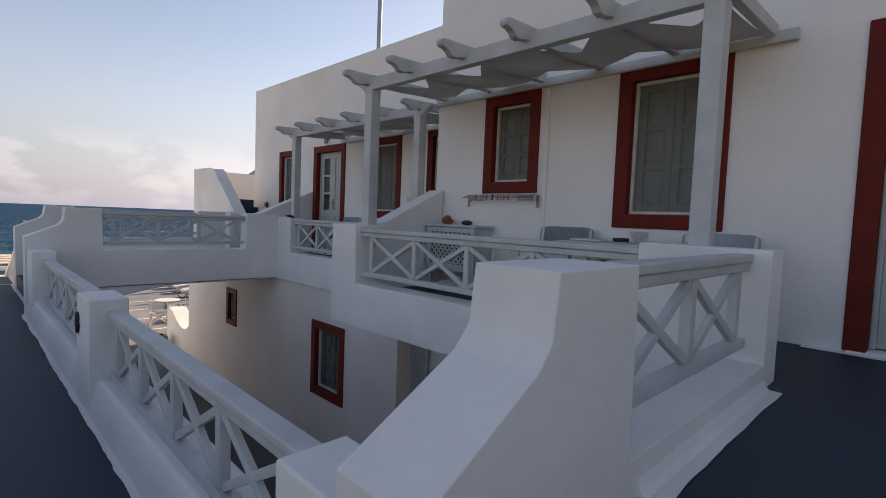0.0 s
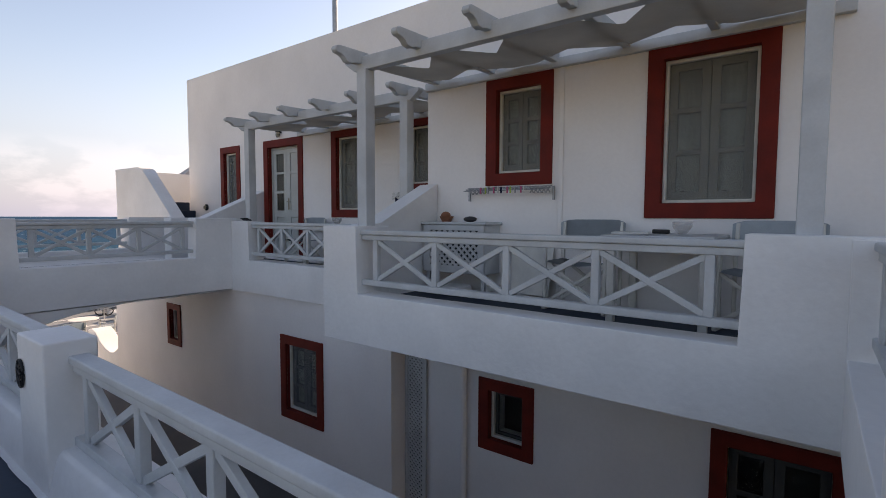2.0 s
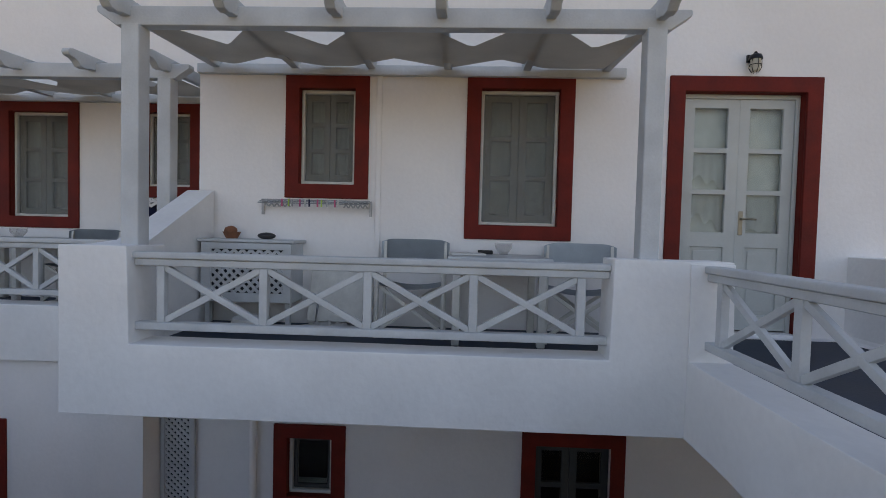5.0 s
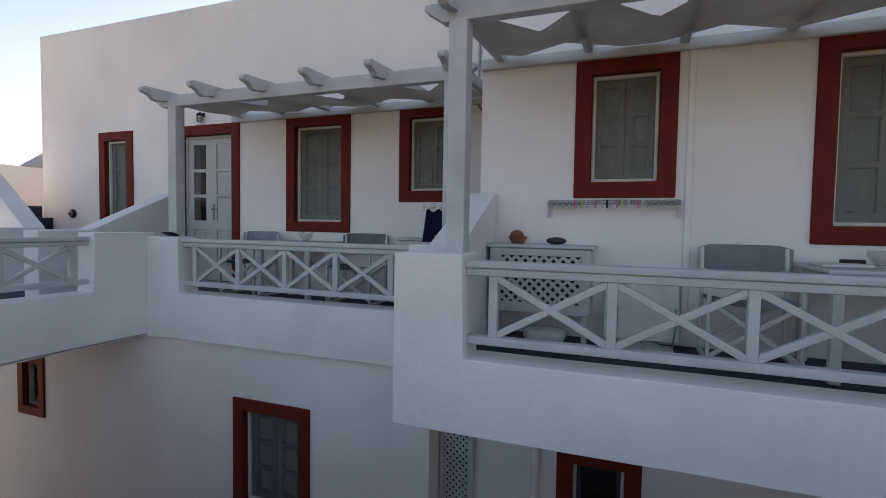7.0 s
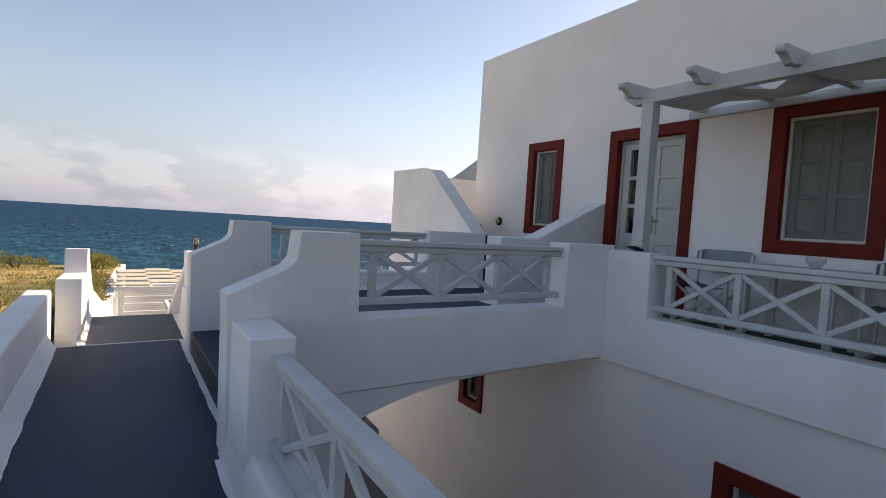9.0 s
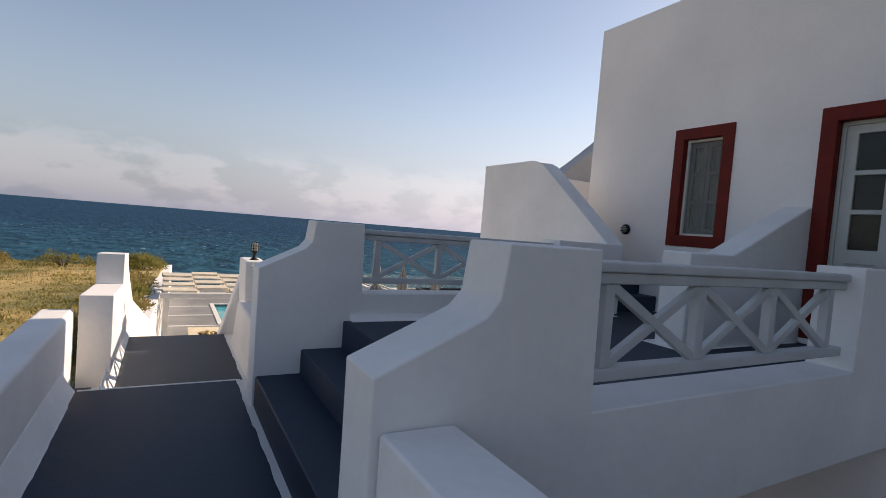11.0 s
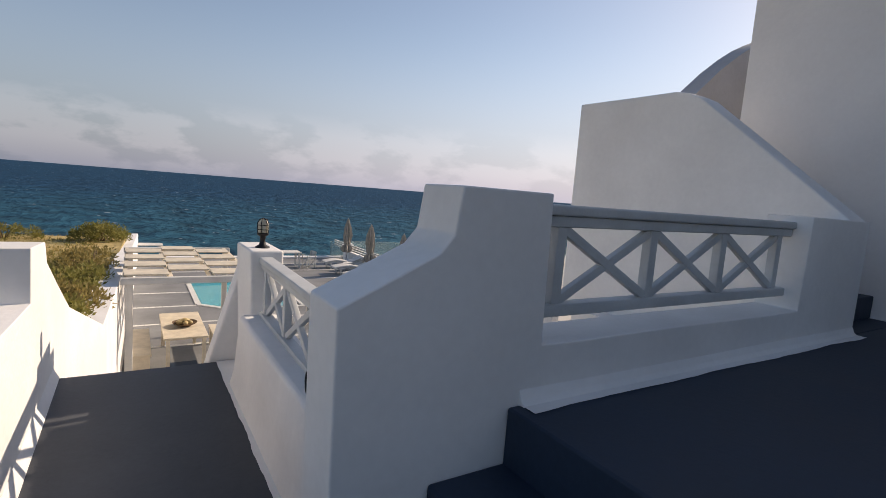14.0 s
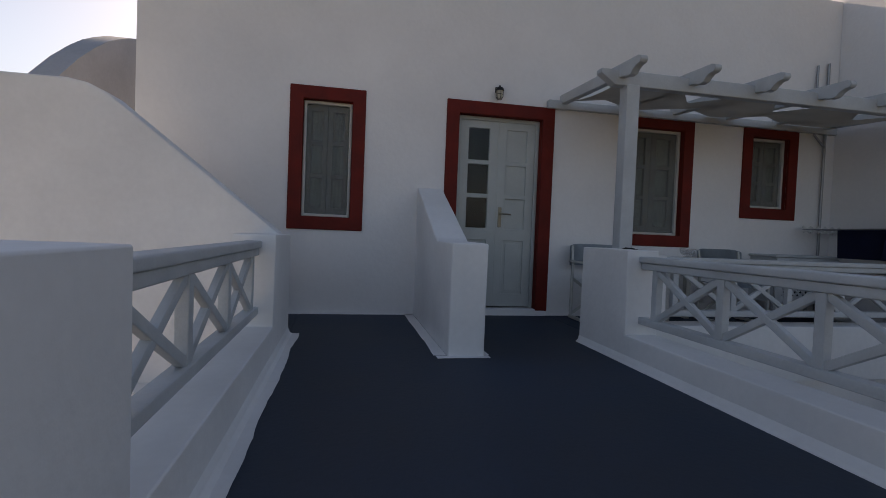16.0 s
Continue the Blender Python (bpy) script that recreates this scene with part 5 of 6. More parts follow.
soften(bm, 0.006, 1)
tagged(link("cable_duct", bm, WHITE2), "white painted cable duct running down the facade", "duct")
bm = bmesh.new()
bm_tube(bm, [(XB - 0.03, 5.14, 0.6), (XB - 0.03, 5.14, 3.68)], 0.016, 8)
bm_tube(bm, [(XB - 0.03, 5.30, 2.80), (XB - 0.03, 5.30, 3.64)], 0.014, 8)
bm_tube(bm, [(XB - 0.03, 5.14, 2.66), (XB - 0.05, 5.22, 2.70), (XB - 0.03, 5.30, 2.80)], 0.014, 8)
tagged(link("drain_pipe", bm, STEEL), "thin dark grey drain pipes in the corner of the facade", "pipe")
bm = bmesh.new()
bm_tube(bm, [(6.5, 8.25, 4.3), (6.5, 8.25, 7.2)], 0.045, 10)
tagged(link("mast", bm, STEEL), "plain grey metal mast on the roof", "mast")


def iron_leaf(m, label):
    """A black wrought-iron ring with leaf spokes fixed to the plaster."""
    t = thing("iron_ornament", label, "ornament", "iron ornaments")
    bm = bmesh.new()
    bm_tube(bm, [(0, 0.045 * math.cos(i * math.tau / 20), 0.115 * math.sin(i * math.tau / 20)) for i in range(21)], 0.008, 6, False)
    part("ring", bm, BLACK, t)
    bm = bmesh.new()
    bm_tube(bm, [(0, 0, -0.11), (0.0, 0, 0.11)], 0.006, 6)
    for z in (-0.05, 0.0, 0.05):
        bm_tube(bm, [(0, -0.04, z + 0.02), (0, 0, z - 0.01), (0, 0.04, z + 0.02)], 0.007, 6)
    part("spokes", bm, BLACK, t)
    t.matrix_world = m
    return t


il = iron_leaf(pose(1.160, 4.755, 0.50) @ Matrix.Diagonal((1, 1.2, 0.68, 1)), "black wrought-iron ring ornament on a white pedestal")
copy_thing(il, pose(1.298, 11.675, 0.60) @ Matrix.Diagonal((0.5, 0.55, 0.56, 1)))

# lamp on the landing pier
pl = thing("pier_lamp", "caged ship lamp on a turned black metal foot", "lamp")
bm = bmesh.new()
bm_lathe(bm, [(0.075, 0), (0.07, 0.015), (0.035, 0.035), (0.025, 0.08), (0.03, 0.12), (0.055, 0.135), (0.06, 0.15), (0.05, 0.16)], (0, 0, 0), 16)
part("foot", bm, BLACK, pl)
bm = bmesh.new()
bm_lathe(bm, [(0.045, 0.155), (0.05, 0.18), (0.05, 0.25), (0.035, 0.285), (0.012, 0.295)], (0, 0, 0), 16)
part("globe", bm, LAMPGLASS, pl, "yellowed glass globe")
bm = bmesh.new()
for i in range(6):
    a = i * math.tau / 6
    c, s = math.cos(a), math.sin(a)
    bm_tube(bm, [(0.056 * c, 0.056 * s, 0.15), (0.056 * c, 0.056 * s, 0.25), (0.036 * c, 0.036 * s, 0.29), (0.0, 0.0, 0.305)], 0.0045, 5)
for z in (0.19, 0.235):
    bm_tube(bm, [(0.056 * math.cos(i * math.tau / 16), 0.056 * math.sin(i * math.tau / 16), z) for i in range(17)], 0.004, 5)
part("cage", bm, BLACK, pl)
pl.matrix_world = pose(1.61, 13.95, 0.788) @ Matrix.Scale(0.77, 4)


# ---- pool deck ----
PX0, PX1, PY0, PY1 = 2.5, 5.6, 25.9, 31.2
for nm, bx in (("near", (0.3, 10.6, 16.0, PY0)), ("far", (0.3, 10.6, PY1, 36.6)), ("west", (0.3, PX0, PY0, PY1)), ("east", (PX1, 10.6, PY0, PY1))):
    block("floor_deck_" + nm, (*bx, YARD - 0.3, YARD), DECK, "grey cement pool deck", "floor", 0.003, 1)
block("floor_deck_fill", (6.2, 10.6, 14.0, 16.0, YARD - 0.3, YARD), DECK, "grey cement deck beside the house", "floor", 0.003, 1)
bm = bmesh.new()
bm_prism(bm, [(PX0, PY0), (3.35, PY0), (PX0, 26.75)], "z", YARD - 0.3, YARD + 0.0)
structure("floor_pool_corner", bm, DECK, "slanting grey corner of the pool edge", "floor")
block("floor_pool", (PX0 - 0.02, PX1 + 0.02, PY0 - 0.02, PY1 + 0.02, YARD - 1.2, YARD - 1.0), POOLTILE, "turquoise pool floor", "pool floor", 0.01, 1)
for nm, bx in (("a", (PX0 - 0.02, PX0, PY0, PY1)), ("b", (PX1, PX1 + 0.02, PY0, PY1)), ("c", (PX0, PX1, PY0 - 0.02, PY0)), ("d", (PX0, PX1, PY1, PY1 + 0.02))):
    block("wall_pool_" + nm, (*bx, YARD - 1.1, YARD - 0.301), POOLTILE, "turquoise pool wall", "wall", 0.002, 1)
bm = bmesh.new()
bm_prism(bm, [(3.35, PY0), (PX1, PY0), (PX1, PY1), (PX0, PY1), (PX0, 26.75)], "z", YARD - 0.14, YARD - 0.10)
structure("water_pool", bm, WATER, "clear turquoise swimming pool water", "pool water").visible_shadow = False
bm = bmesh.new()
for a, b in (((PX0, 26.75), (PX0, PY1)), ((3.35, PY0), (PX0, 26.75)), ((3.35, PY0), (PX1, PY0)), ((PX1, PY0), (PX1, PY1)), ((PX0, PY1), (PX1, PY1))):
    bm_beam(bm, (*a, YARD + 0.0), (*b, YARD + 0.0), 0.16, 0.05)
structure("trim_pool_coping", bm, CUSHION, "white coping round the pool", "trim")
for k in range(9):
    y = 18.9 + 1.95 * k
    x = 0.7
    bm = bmesh.new()
    while x < 10.2:
        w = 0.16 + 0.03 * noise.noise((x * 3, y, 0))
        if not (PX0 - 0.1 < x < PX1 + 0.1 and PY0 - 0.1 < y < PY1 + 0.1):
            bm_box(bm, x, x + w, y - 0.06 + 0.015 * noise.noise((x * 7, y, 3)), y + 0.06, YARD, YARD + 0.006)
        x += 0.165
    tagged(link("joint_stones", bm, CUSHION), "row of white pebbles set in the deck joint", "pebbles", kind="stuff")

# slatted pergola over the dining table
pg = thing("deck_pergola", "cream slatted pergola over the deck dining table", "pergola")
X0, X1, Y0, Y1, ZT = 0.62, 2.72, 19.85, 23.75, -0.66
for x in (X0 + 0.02, X1):
    for y in (Y0 + 0.05, Y1 - 0.05):
        bm = bmesh.new()
        bm_box(bm, x, x + 0.12, y - 0.06, y + 0.06, YARD, ZT)
        soften(bm, 0.008, 1)
        part("post", bm, CUSHION, pg)
for y in (Y0, Y1):
    bm = bmesh.new()
    bm_box(bm, X0 - 0.05, X1 + 0.17, y - 0.05, y + 0.05, ZT, ZT + 0.12)
    soften(bm, 0.008, 1)
    part("beam", bm, CUSHION, pg)
for i in range(4):
    x = X0 + (X1 - X0) * i / 3
    bm = bmesh.new()
    bm_box(bm, x - 0.02, x + 0.05, Y0 + 0.052, Y1 - 0.052, ZT, ZT + 0.12)
    part("joist", bm, PLANK, pg)
for c in range(3):
    for k in range(4):
        y = Y0 + 0.30 + 0.93 * k + (0.46 if c % 2 else 0.0)
        xa = X0 + (X1 - X0) * c / 3
        bm = bmesh.new()
        bm_beam(bm, (xa + 0.0, y, ZT + 0.155), (xa + (X1 - X0) / 3 - 0.012, y, ZT + 0.155), 0.52, 0.03)
        soften(bm, 0.005, 1)
        part("slat", bm, PLANK, pg)

# dining table with fruit, benches and mat
dt = thing("dining_table", "cream wooden dining table on the deck", "table")
bm = bmesh.new()
bm_box(bm, 1.28, 2.10, 20.9, 22.95, YARD + 0.71, YARD + 0.76)
soften(bm, 0.008, 1)
part("tabletop", bm, PLANK, dt)
for x in (1.33, 1.99):
    for y in (20.95, 22.85):
        bm = bmesh.new()
        bm_box(bm, x, x + 0.07, y - 0.03, y + 0.05, YARD, YARD + 0.71)
        part("leg", bm, PLANK, dt)
for x in (0.72, 2.32):
    bc = thing("bench", "cream wooden bench beside the dining table", "bench", "deck benches")
    bm = bmesh.new()
    bm_box(bm, x, x + 0.36, 20.95, 22.85, YARD + 0.40, YARD + 0.45)
    soften(bm, 0.006, 1)
    part("seat", bm, PLANK, bc)
    for y in (21.0, 22.7):
        bm = bmesh.new()
        bm_box(bm, x + 0.02, x + 0.34, y, y + 0.08, YARD, YARD + 0.40)
        part("leg", bm, PLANK, bc)
bm = bmesh.new()
bm_box(bm, 1.42, 1.95, 20.2, 21.6, YARD, YARD + 0.012)
tagged(link("mat", bm, FLOOR), "dark blue mat on the deck under the table", "mat")
fb = thing("fruit_bowl", "shallow wicker bowl of yellow fruit on the table", "fruit bowl")
bm = bmesh.new()
bm_lathe(bm, [(0.10, 0), (0.22, 0.06), (0.25, 0.09), (0.21, 0.07), (0.09, 0.02)], (0, 0, 0), 18)
part("bowl", bm, BARK, fb)
for i in range(7):
    a = i * 2.4
    bm = bmesh.new()
    bmesh.ops.create_icosphere(bm, subdivisions=2, radius=0.06, matrix=Matrix.Translation((0.10 * math.cos(a) * (i > 0), 0.10 * math.sin(a) * (i > 0), 0.09 + 0.04 * (i == 0))) @ Matrix.Rotation(a, 4, 'Z') @ Matrix.Diagonal((1.3, 0.85, 0.85, 1)))
    part("fruit", bm, FRUIT, fb)
fb.matrix_world = pose(1.72, 21.75, YARD + 0.762)
lp = thing("log_pile", "heap of dry branches at the foot of the stairs", "firewood")
for i in range(16):
    bm = bmesh.new()
    x, y = 0.62 + 0.03 * i, 19.1 + 0.06 * (i % 5)
    bm_tube(bm, [(x, y, YARD + 0.03 + 0.045 * (i // 5)), (x + 0.1 * math.sin(i), y + 0.5, YARD + 0.06 + 0.05 * (i // 4)), (x + 0.05, y + 0.9, YARD + 0.12 + 0.07 * (i // 3))], [0.035, 0.03, 0.018], 7)
    part("branch", bm, BARK, lp)


def umbrella(x, y, label="folded taupe canvas parasol on a pole"):
    t = thing("parasol", label, "parasol", "folded parasols")
    bm = bmesh.new()
    bm_tube(bm, [(0, 0, 0.05), (0, 0, 2.36)], 0.022, 8)
    part("pole", bm, CUSHION, t)
    bm = bmesh.new()
    bm_lathe(bm, [(0.24, 0), (0.24, 0.06), (0.06, 0.09), (0.04, 0.2)], (0, 0, 0), 16)
    part("base", bm, SLATE, t)
    bm = bmesh.new()
    seg, prof = 40, [(0.62, 0.20), (0.72, 0.235), (0.86, 0.20), (0.98, 0.12), (1.10, 0.15), (1.45, 0.185), (1.85, 0.15), (2.15, 0.085), (2.30, 0.045), (2.34, 0.012)]
    rows = []
    for z, r in prof:
        rows.append([])
        for i in range(seg):
            a = i * math.tau / seg
            k = 1 + 0.36 * math.sin(a * 8 + z * 0.9 + 0.5 * math.sin(z * 5)) * (0.4 + r * 2.6) + 0.14 * math.sin(a * 3 + z * 3)
            rows[-1].append(bm.verts.new((r * k * math.cos(a), r * k * math.sin(a), z + 0.05 * math.sin(a * 8 + 1) * (z < 0.9))))
    for p, q in zip(rows, rows[1:]):
        for i in range(seg):
            bm.faces.new((p[i], p[(i + 1) % seg], q[(i + 1) % seg], q[i]))
    bm.faces.new(rows[-1])
    part("canopy", bm, UMBREL, t)
    bm = bmesh.new()
    bm_tube(bm, [(0.135 * math.cos(i * math.tau / 20), 0.135 * math.sin(i * math.tau / 20), 0.98) for i in range(21)], 0.014, 6)
    part("strap", bm, UMBREL, t)
    t.matrix_world = pose(x, y, YARD)
    return t


um = umbrella(9.89, 24.32)
for x, y, a in ((9.79, 27.18, 40), (10.1, 31.06, 95), (10.25, 34.4, 150)):
    copy_thing(um, pose(x, y, YARD, 0, 0, a))


def lounger(x, y):
    """Lies along x: foot to the west, raised head to the east."""
    t = thing("sun_lounger", "white sun lounger with an off-white curved cushion", "sun lounger", "row of sun loungers")
    prof = [(0.0, 0.36), (0.25, 0.41), (0.55, 0.45), (0.85, 0.43), (1.1, 0.37), (1.35, 0.36), (1.65, 0.47), (1.95, 0.60)]
    bm = bmesh.new()
    bm_prism(bm, [(u, z) for u, z in prof] + [(u, z - 0.085) for u, z in prof[::-1]], "y", -0.31, 0.31)
    soften(bm, 0.025, 2, 40)
    part("cushion", bm, CUSHION, t)
    bm = bmesh.new()
    for s in (-1, 1):
        bm_prism(bm, [(u, z - 0.09) for u, z in prof] + [(u, z - 0.14) for u, z in prof[::-1]], "y", s * 0.30 - 0.02, s * 0.30 + 0.02)
    part("frame", bm, CUSHION, t)
    for u, z in ((0.3, 0.29), (1.45, 0.27)):
        for s in (-1, 1):
            bm = bmesh.new()
            bm_box(bm, u - 0.025, u + 0.025, s * 0.30 - 0.025, s * 0.30 + 0.025, 0, z)
            part("leg", bm, CUSHION, t)
    t.matrix_world = pose(x, y, YARD)
    return t


lg = lounger(7.85, 21.75)
for i, y in enumerate((23.1, 24.95, 26.4, 28.1, 29.6, 31.4, 33.0)):
    copy_thing(lg, pose(7.95 + 0.10 * i, y, YARD))
for i, y in enumerate((22.45, 25.7, 28.85, 32.2)):
    st = thing("side_table", "small white side table between sun loungers", "table", "lounger side tables")
    bm = bmesh.new()
    bm_box(bm, 9.25, 9.7, y - 0.2, y + 0.2, YARD + 0.36, YARD + 0.40)
    part("tabletop", bm, CUSHION, st)
    for sx in (9.28, 9.64):
        for sy in (-0.17, 0.14):
            bm = bmesh.new()
            bm_box(bm, sx, sx + 0.03, y + sy, y + sy + 0.03, YARD, YARD + 0.36)
            part("leg", bm, CUSHION, st)

# round table, chairs, far table
rt = thing("round_table", "round white cafe table on the deck", "table")
bm = bmesh.new()
bm_lathe(bm, [(0.40, 0.71), (0.42, 0.72), (0.42, 0.74), (0.40, 0.75)], (0, 0, 0), 32)
part("tabletop", bm, CUSHION, rt)
bm = bmesh.new()
bm_lathe(bm, [(0.22, 0), (0.22, 0.03), (0.04, 0.06), (0.035, 0.71)], (0, 0, 0), 16)
part("pedestal", bm, CUSHION, rt)
rt.matrix_world = pose(6.16, 20.3, YARD)
for x, y, a in ((5.72, 19.65, -20), (6.75, 20.05, 70), (5.3, 23.7, 150), (7.9, 33.2, 100), (5.9, 33.3, -80)):
    copy_thing(ch, pose(x, y, YARD + 0.002, 0, 0, a))
wt = thing("white_table", "white rectangular table near the sea wall", "table")
bm = bmesh.new()
bm_box(bm, 6.35, 7.5, 33.0, 33.8, YARD + 0.71, YARD + 0.76)
part("tabletop", bm, CUSHION, wt)
for x in (6.4, 7.37):
    for y in (33.05, 33.67):
        bm = bmesh.new()
        bm_box(bm, x, x + 0.08, y, y + 0.08, YARD, YARD + 0.71)
        part("leg", bm, CUSHION, wt)
wt2 = copy_thing(wt, pose(-5.6, 2.2, 0))
wt2["label"] = "white rectangular table beyond the deck pergola"

gs = thing("hook_stand", "white post with two curled black iron hooks on the deck", "stand")
bm = bmesh.new()
bm_tube(bm, [(0, 0, 0), (0, 0, 0.03), (0, 0, 0.55)], [0.07, 0.022, 0.02], 10)
part("post", bm, CUSHION, gs)
for s in (-1, 1):
    bm = bmesh.new()
    bm_tube(bm, [(s * (0.16 - 0.13 * math.cos(i * 0.52)), 0, 0.60 - 0.12 * math.sin(i * 0.52 + 0.4)) for i in range(9)], [0.03 - 0.002 * i for i in range(9)], 8)
    part("hook", bm, BLACK, gs, "curled black iron hook")
gs.matrix_world = pose(7.3, 21.95, YARD, 0, 0, -35)

# slatted white fence between the deck and the neighbouring terrace
fc = thing("deck_fence", "white masonry fence with horizontal slats beside the deck", "fence")
bm = bmesh.new()
bm_box(bm, 10.6, 10.8, 16.0, 35.8, YARD - 0.3, YARD + 0.52)
soften(bm, 0.01, 1)
part("base", bm, WHITE, fc)
for k in range(7):
    y = 19.6 + 2.55 * k
    bm = bmesh.new()
    bm_box(bm, 10.57, 10.83, y, y + 0.32, YARD + 0.5, YARD + 0.95)
    soften(bm, 0.01, 1)
    part("post", bm, WHITE, fc)
    for j in range(3):
        bm = bmesh.new()
        bm_box(bm, 10.66, 10.74, y + 0.32, y + 2.55, YARD + 0.58 + 0.12 * j, YARD + 0.65 + 0.12 * j)
        part("slat", bm, CUSHION, fc)
block("floor_neighbour", (10.8, 32, 14.0, 37.5, YARD - 0.3, YARD - 0.02), PALECEM, "pale cement floor of the neighbouring terrace", "floor", 0.005, 1)
block("floor_edge", (0.6, 10.6, 36.0, 36.45, YARD, YARD + 0.10), WHITE, "white kerb at the sea edge of the deck", "kerb", 0.02, 2)
bm = bmesh.new()
for bx in ((14.6, 19.4, 30.4, 30.6), (14.6, 19.4, 35.3, 35.5), (14.6, 14.8, 30.6, 35.3), (19.2, 19.4, 30.6, 35.3)):
    bm_box(bm, *bx, YARD - 0.02, YARD + 0.28)
hp = thing("black_pool", "empty black-lined pool on the neighbouring terrace", "pool")
part("rim", bm, SLATE, hp)
bm = bmesh.new()
bm_box(bm, 14.8, 19.2, 30.6, 35.3, YARD - 0.02, YARD + 0.01)
part("basin", bm, SLATE, hp)
for k in range(4):
    gl = thing("glass_balustrade", "clear glass balustrade panel at the sea edge", "balustrade", "glass balustrades")
    bm = bmesh.new()
    bm_box(bm, 10.0 + 2.4 * k, 12.37 + 2.4 * k, 36.2, 36.22, YARD + 0.08, YARD + 0.95)
    part("pane", bm, CLEAR, gl)
    bm = bmesh.new()
    bm_box(bm, 10.0 + 2.4 * k, 12.37 + 2.4 * k, 36.17, 36.25, YARD - 0.02, YARD + 0.08)
    part("channel", bm, STEEL, gl)
pn = thing("reed_pergola", "small wooden pergola with a reed roof on the neighbouring terrace", "pergola")
for x, y in ((20.4, 33.6), (20.4, 35.6), (24.6, 33.6), (24.6, 35.6)):
    bm = bmesh.new()
    bm_tube(bm, [(x, y, YARD - 0.02), (x, y, -0.75)], 0.06, 8)
    part("post", bm, BARK, pn)
bm = bmesh.new()
for i in range(26):
    bm_tube(bm, [(20.0 + 0.01 * (i % 3), 33.2 + 0.11 * i, -0.72 + 0.02 * (i % 2)), (25.0, 33.2 + 0.11 * i, -0.70 + 0.02 * (i % 3))], 0.05, 5)
part("roof", bm, PLANK, pn)
solid("wall_neighbour", [(20.9, YARD), (20.9, -2.0), (21.4, -1.6), (22.2, -1.05), (23.2, -0.85), (27, -0.8), (27, YARD)], "y", 35.7, 36.0, PLANK, "sand-coloured curved wall of the neighbouring terrace", "wall", 0.02)
block("wall_neighbour_low", (19.5, 27, 36.02, 36.3, YARD - 0.3, YARD + 0.75), WHITE, "low white wall of the neighbouring terrace", "wall", 0.02)
# woven planter at the head of the courtyard ramp
wp = thing("wicker_basket", "pale woven wicker basket standing on the courtyard ramp", "basket")
bm = bmesh.new()
bm_lathe(bm, [(0.13, 0.0), (0.20, 0.07), (0.23, 0.17), (0.20, 0.27), (0.15, 0.33), (0.13, 0.32), (0.17, 0.26)], (0, 0, 0), 20)
part("lining", bm, BARK, wp)
for k in range(12):
    for sgn in (-1, 1):
        bm = bmesh.new()
        bm_tube(bm, [(r * math.cos(k * math.tau / 12 + sgn * a), r * math.sin(k * math.tau / 12 + sgn * a), z) for r, z, a in ((0.145, 0.01, 0.0), (0.212, 0.07, 0.25), (0.243, 0.17, 0.55), (0.212, 0.27, 0.85), (0.16, 0.335, 1.05))], 0.014, 5)
        part("wicker_strand", bm, PLANK, wp)
wp.matrix_world = pose(4.50, 15.2, -2.435)
# scalloped low wall at the mouth of the courtyard
pts = [(13.603, -1.52), (13.75, -1.54), (13.92, -1.65), (14.17, -1.79), (14.42, -1.83), (14.7, -1.80), (15.0, -1.68), (15.3, -1.50), (15.52, -1.44), (15.75, -1.47)]
solid("wall_scalloped", [(13.603, YARD)] + pts + [(15.75, YARD)], "x", 4.872, 5.3, WHITE, "scalloped low white wall at the mouth of the courtyard", "wall", 0.02)


# ---- vegetation ----
rng = random.Random(7)


def blades(name, spots, material, label, category, h0, h1, per, spread):
    """Many thin bent blades joined into one mesh."""
    vs, fs = [], []
    for x, y, s in spots:
        z = ground_z(x, y) - 0.02
        for _ in range(per):
            a = rng.uniform(0, math.tau)
            bx, by = x + rng.uniform(-spread, spread), y + rng.uniform(-spread, spread)
            h, lean, w = rng.uniform(h0, h1) * s, rng.uniform(0.2, 0.9), rng.uniform(0.006, 0.013) * (0.6 + s)
            dx, dy, wx, wy = math.cos(a), math.sin(a), -math.sin(a) * w, math.cos(a) * w
            k = len(vs)
            m1 = (bx + dx * h * lean * 0.35, by + dy * h * lean * 0.35, z + h * 0.6)
            vs += [(bx - wx, by - wy, z), (bx + wx, by + wy, z), (m1[0] + wx * 0.8, m1[1] + wy * 0.8, m1[2]), (m1[0] - wx * 0.8, m1[1] - wy * 0.8, m1[2]), (bx + dx * h * lean, by + dy * h * lean, z + h)]
            fs += [(k, k + 1, k + 2, k + 3), (k + 3, k + 2, k + 4)]
    me = bpy.data.meshes.new(name)
    me.from_pydata(vs, [], fs)
    me.materials.append(material)
    return tagged(new(name, me), label, category, kind="stuff")


def field_spots(n, x0, x1, y0, y1, keep):
    out = []
    while len(out) < n:
        x, y = x1 - (x1 - x0) * rng.random() ** 1.6, rng.uniform(y0, y1)
        if noise.noise((x * 0.35, y * 0.35, 9)) + rng.uniform(-0.5, 0.5) > keep:
            out.append((x, y, rng.uniform(0.6, 1.25)))
    return out


blades("grass_dry", field_spots(6500, -16, -0.3, 6, 31.5, -0.1), DRYLEAF, "dry straw-coloured grass on the field", "grass", 0.03, 0.10, 6, 0.14)
blades("grass_green", field_spots(2600, -16, -0.3, 6, 31, 0.05), LEAF, "low green herbs among the dry grass", "grass", 0.03, 0.09, 7, 0.13)


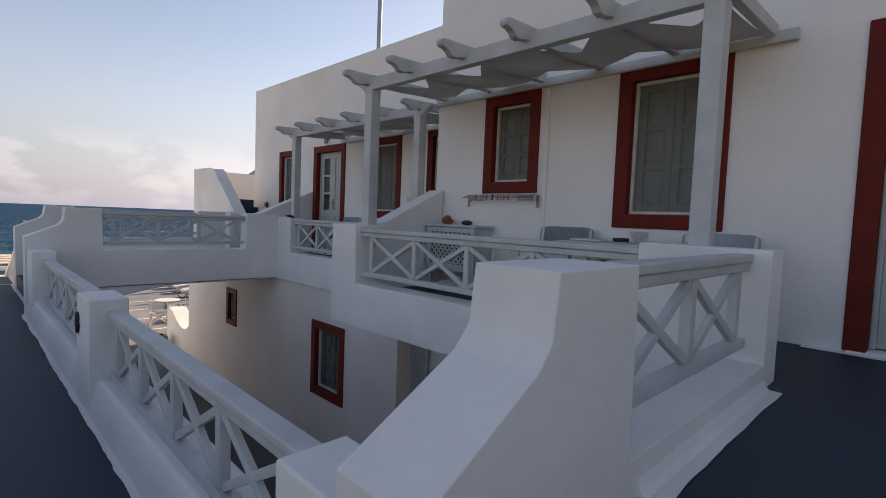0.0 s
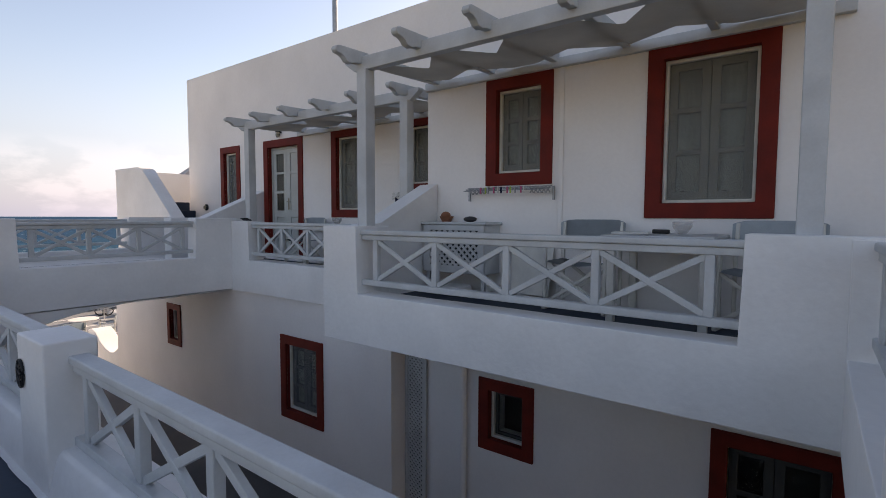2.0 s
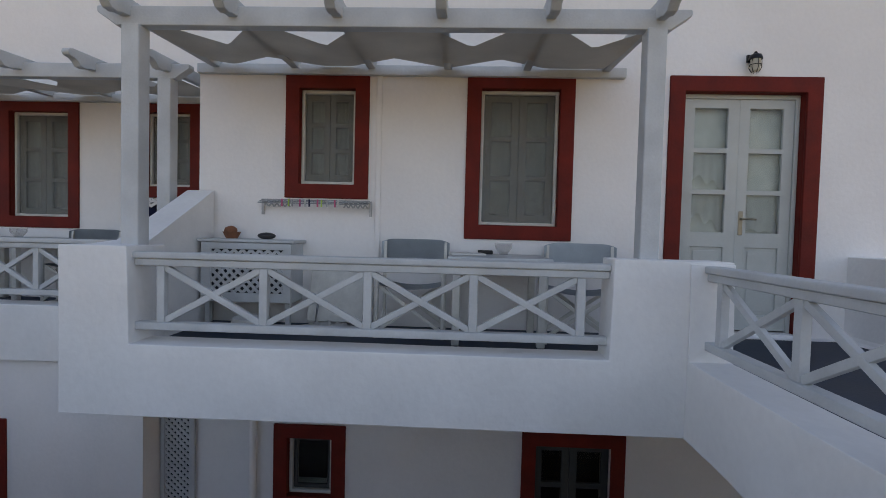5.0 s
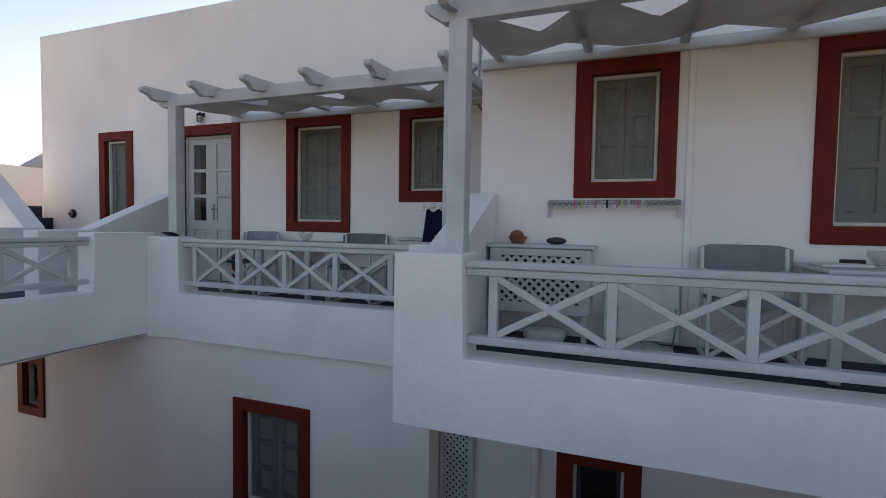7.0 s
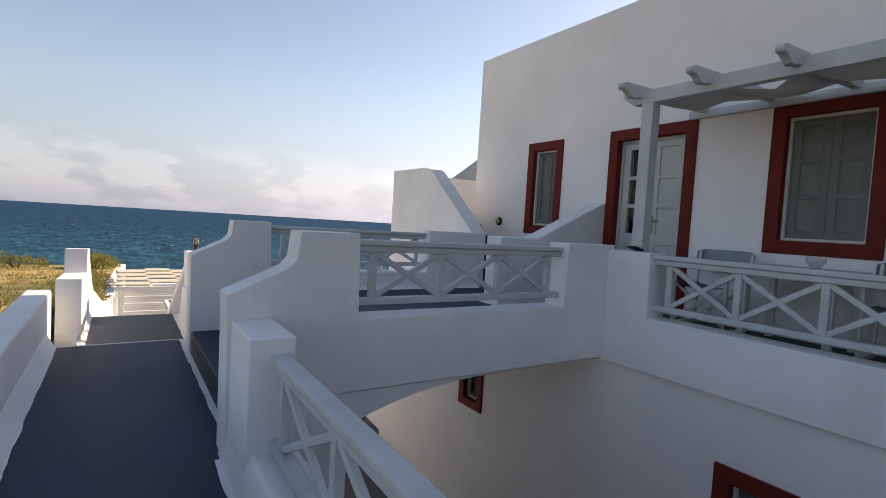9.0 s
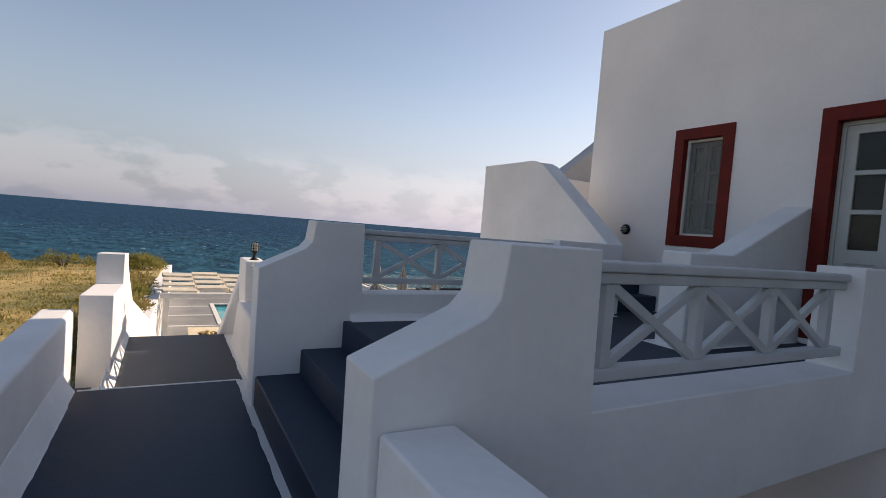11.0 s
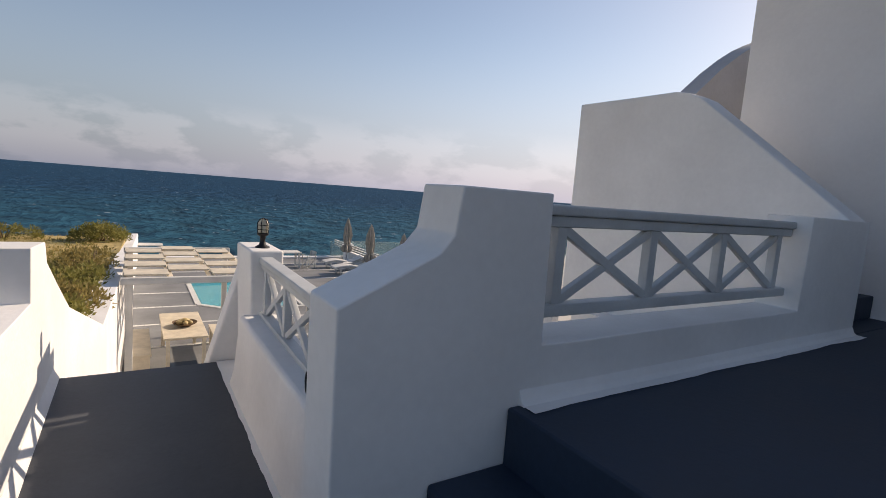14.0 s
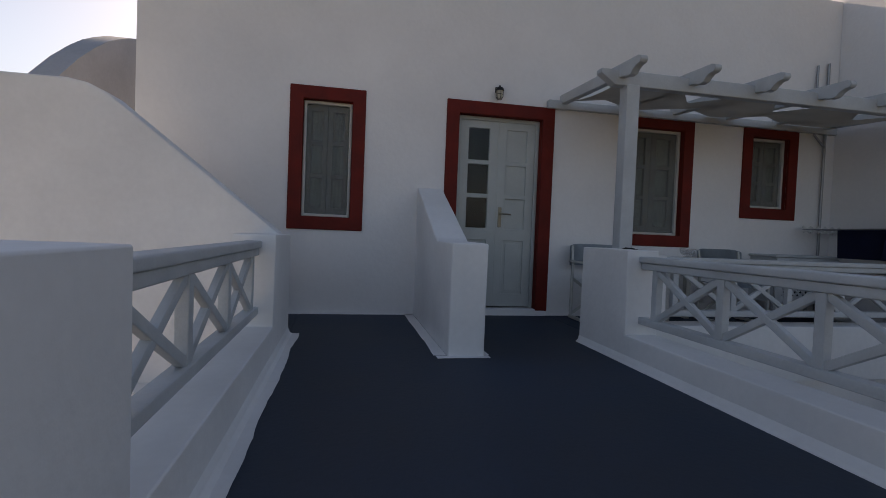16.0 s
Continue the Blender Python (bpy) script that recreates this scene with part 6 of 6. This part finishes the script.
def shrub(x, y, z, rx, ry, h, n, material, label):
    """A low bush: branching stems and many small leaves in uneven clumps."""
    t = thing("shrub", label, "shrub", "shrubs along the wall")
    bm = bmesh.new()
    for i in range(9):
        a = rng.uniform(0, math.tau)
        r = rng.uniform(0.3, 0.8)
        bm_tube(bm, [(x, y, z - 0.1), (x + rx * r * 0.5 * math.cos(a), y + ry * r * 0.5 * math.sin(a), z + h * 0.4), (x + rx * r * math.cos(a), y + ry * r * math.sin(a), z + h * 0.8)], [0.02, 0.013, 0.005], 5)
    part("stems", bm, BARK, t)
    vs, fs = [], []
    clumps = []
    for _ in range(max(10, n // 70)):
        a, r = rng.uniform(0, math.tau), rng.random() ** 0.5
        clumps.append((x + rx * r * math.cos(a), y + ry * r * math.sin(a), z + h * (1 - 0.65 * r * r) * rng.uniform(0.45, 1.0), rng.uniform(0.09, 0.19)))
    for _ in range(n):
        cx, cy, cz, cr = clumps[rng.randrange(len(clumps))]
        d = Vector((rng.gauss(0, 1), rng.gauss(0, 1), rng.gauss(0, 0.9))).normalized() * (cr * rng.random() ** 0.4)
        p = Vector((cx, cy, cz)) + d
        u = (d.normalized() + Vector((rng.uniform(-0.6, 0.6), rng.uniform(-0.6, 0.6), rng.uniform(0.0, 0.8)))).normalized()
        w = u.cross(Vector((rng.uniform(-1, 1), rng.uniform(-1, 1), 0.3))).normalized()
        ln, wd = rng.uniform(0.05, 0.11), rng.uniform(0.011, 0.021)
        k = len(vs)
        vs += [tuple(p), tuple(p + u * ln * 0.5 + w * wd), tuple(p + u * ln), tuple(p + u * ln * 0.5 - w * wd)]
        fs += [(k, k + 1, k + 2, k + 3)]
    me = bpy.data.meshes.new("foliage")
    me.from_pydata(vs, [], fs)
    me.materials.append(material)
    ob = new("foliage", me)
    ob.parent = t
    return t


OLIVE = mat("olive brown foliage", (0.42, 0.31, 0.11), 0.8, 0.2, 5, 24, 0.0, tint=(0.20, 0.17, 0.055))
leafy(OLIVE)
for x, y, rx, ry, h, n, mt, lb in ((-0.42, 15.6, 0.36, 0.8, 0.52, 3400, OLIVE, "bushy olive-brown shrub spilling over the white wall"), (-0.10, 16.9, 0.40, 0.9, 0.50, 3600, LEAF, "green shrub spilling over the white wall"), (-0.03, 18.4, 0.42, 0.9, 0.38, 2800, OLIVE, "low olive-brown shrub beside the white wall"),
                              (-0.1, 20.4, 0.5, 1.2, 0.35, 2600, LEAF, "low yellow-green shrub beside the white wall"), (-0.05, 23.2, 0.5, 1.6, 0.35, 2400, OLIVE, "low dry shrub beside the white wall"),
                              (-0.15, 29.6, 0.8, 0.9, 0.6, 4600, LEAF, "large dark green bush at the end of the wall"), (-2.6, 29.8, 0.9, 0.6, 0.5, 1500, LEAF, "low green bush at the edge of the field"), (-4.6, 29.8, 0.5, 0.5, 0.5, 900, OLIVE, "small dry bush at the edge of the field")):
    shrub(x, y, ground_z(x, y), rx, ry, h, n, mt, lb)
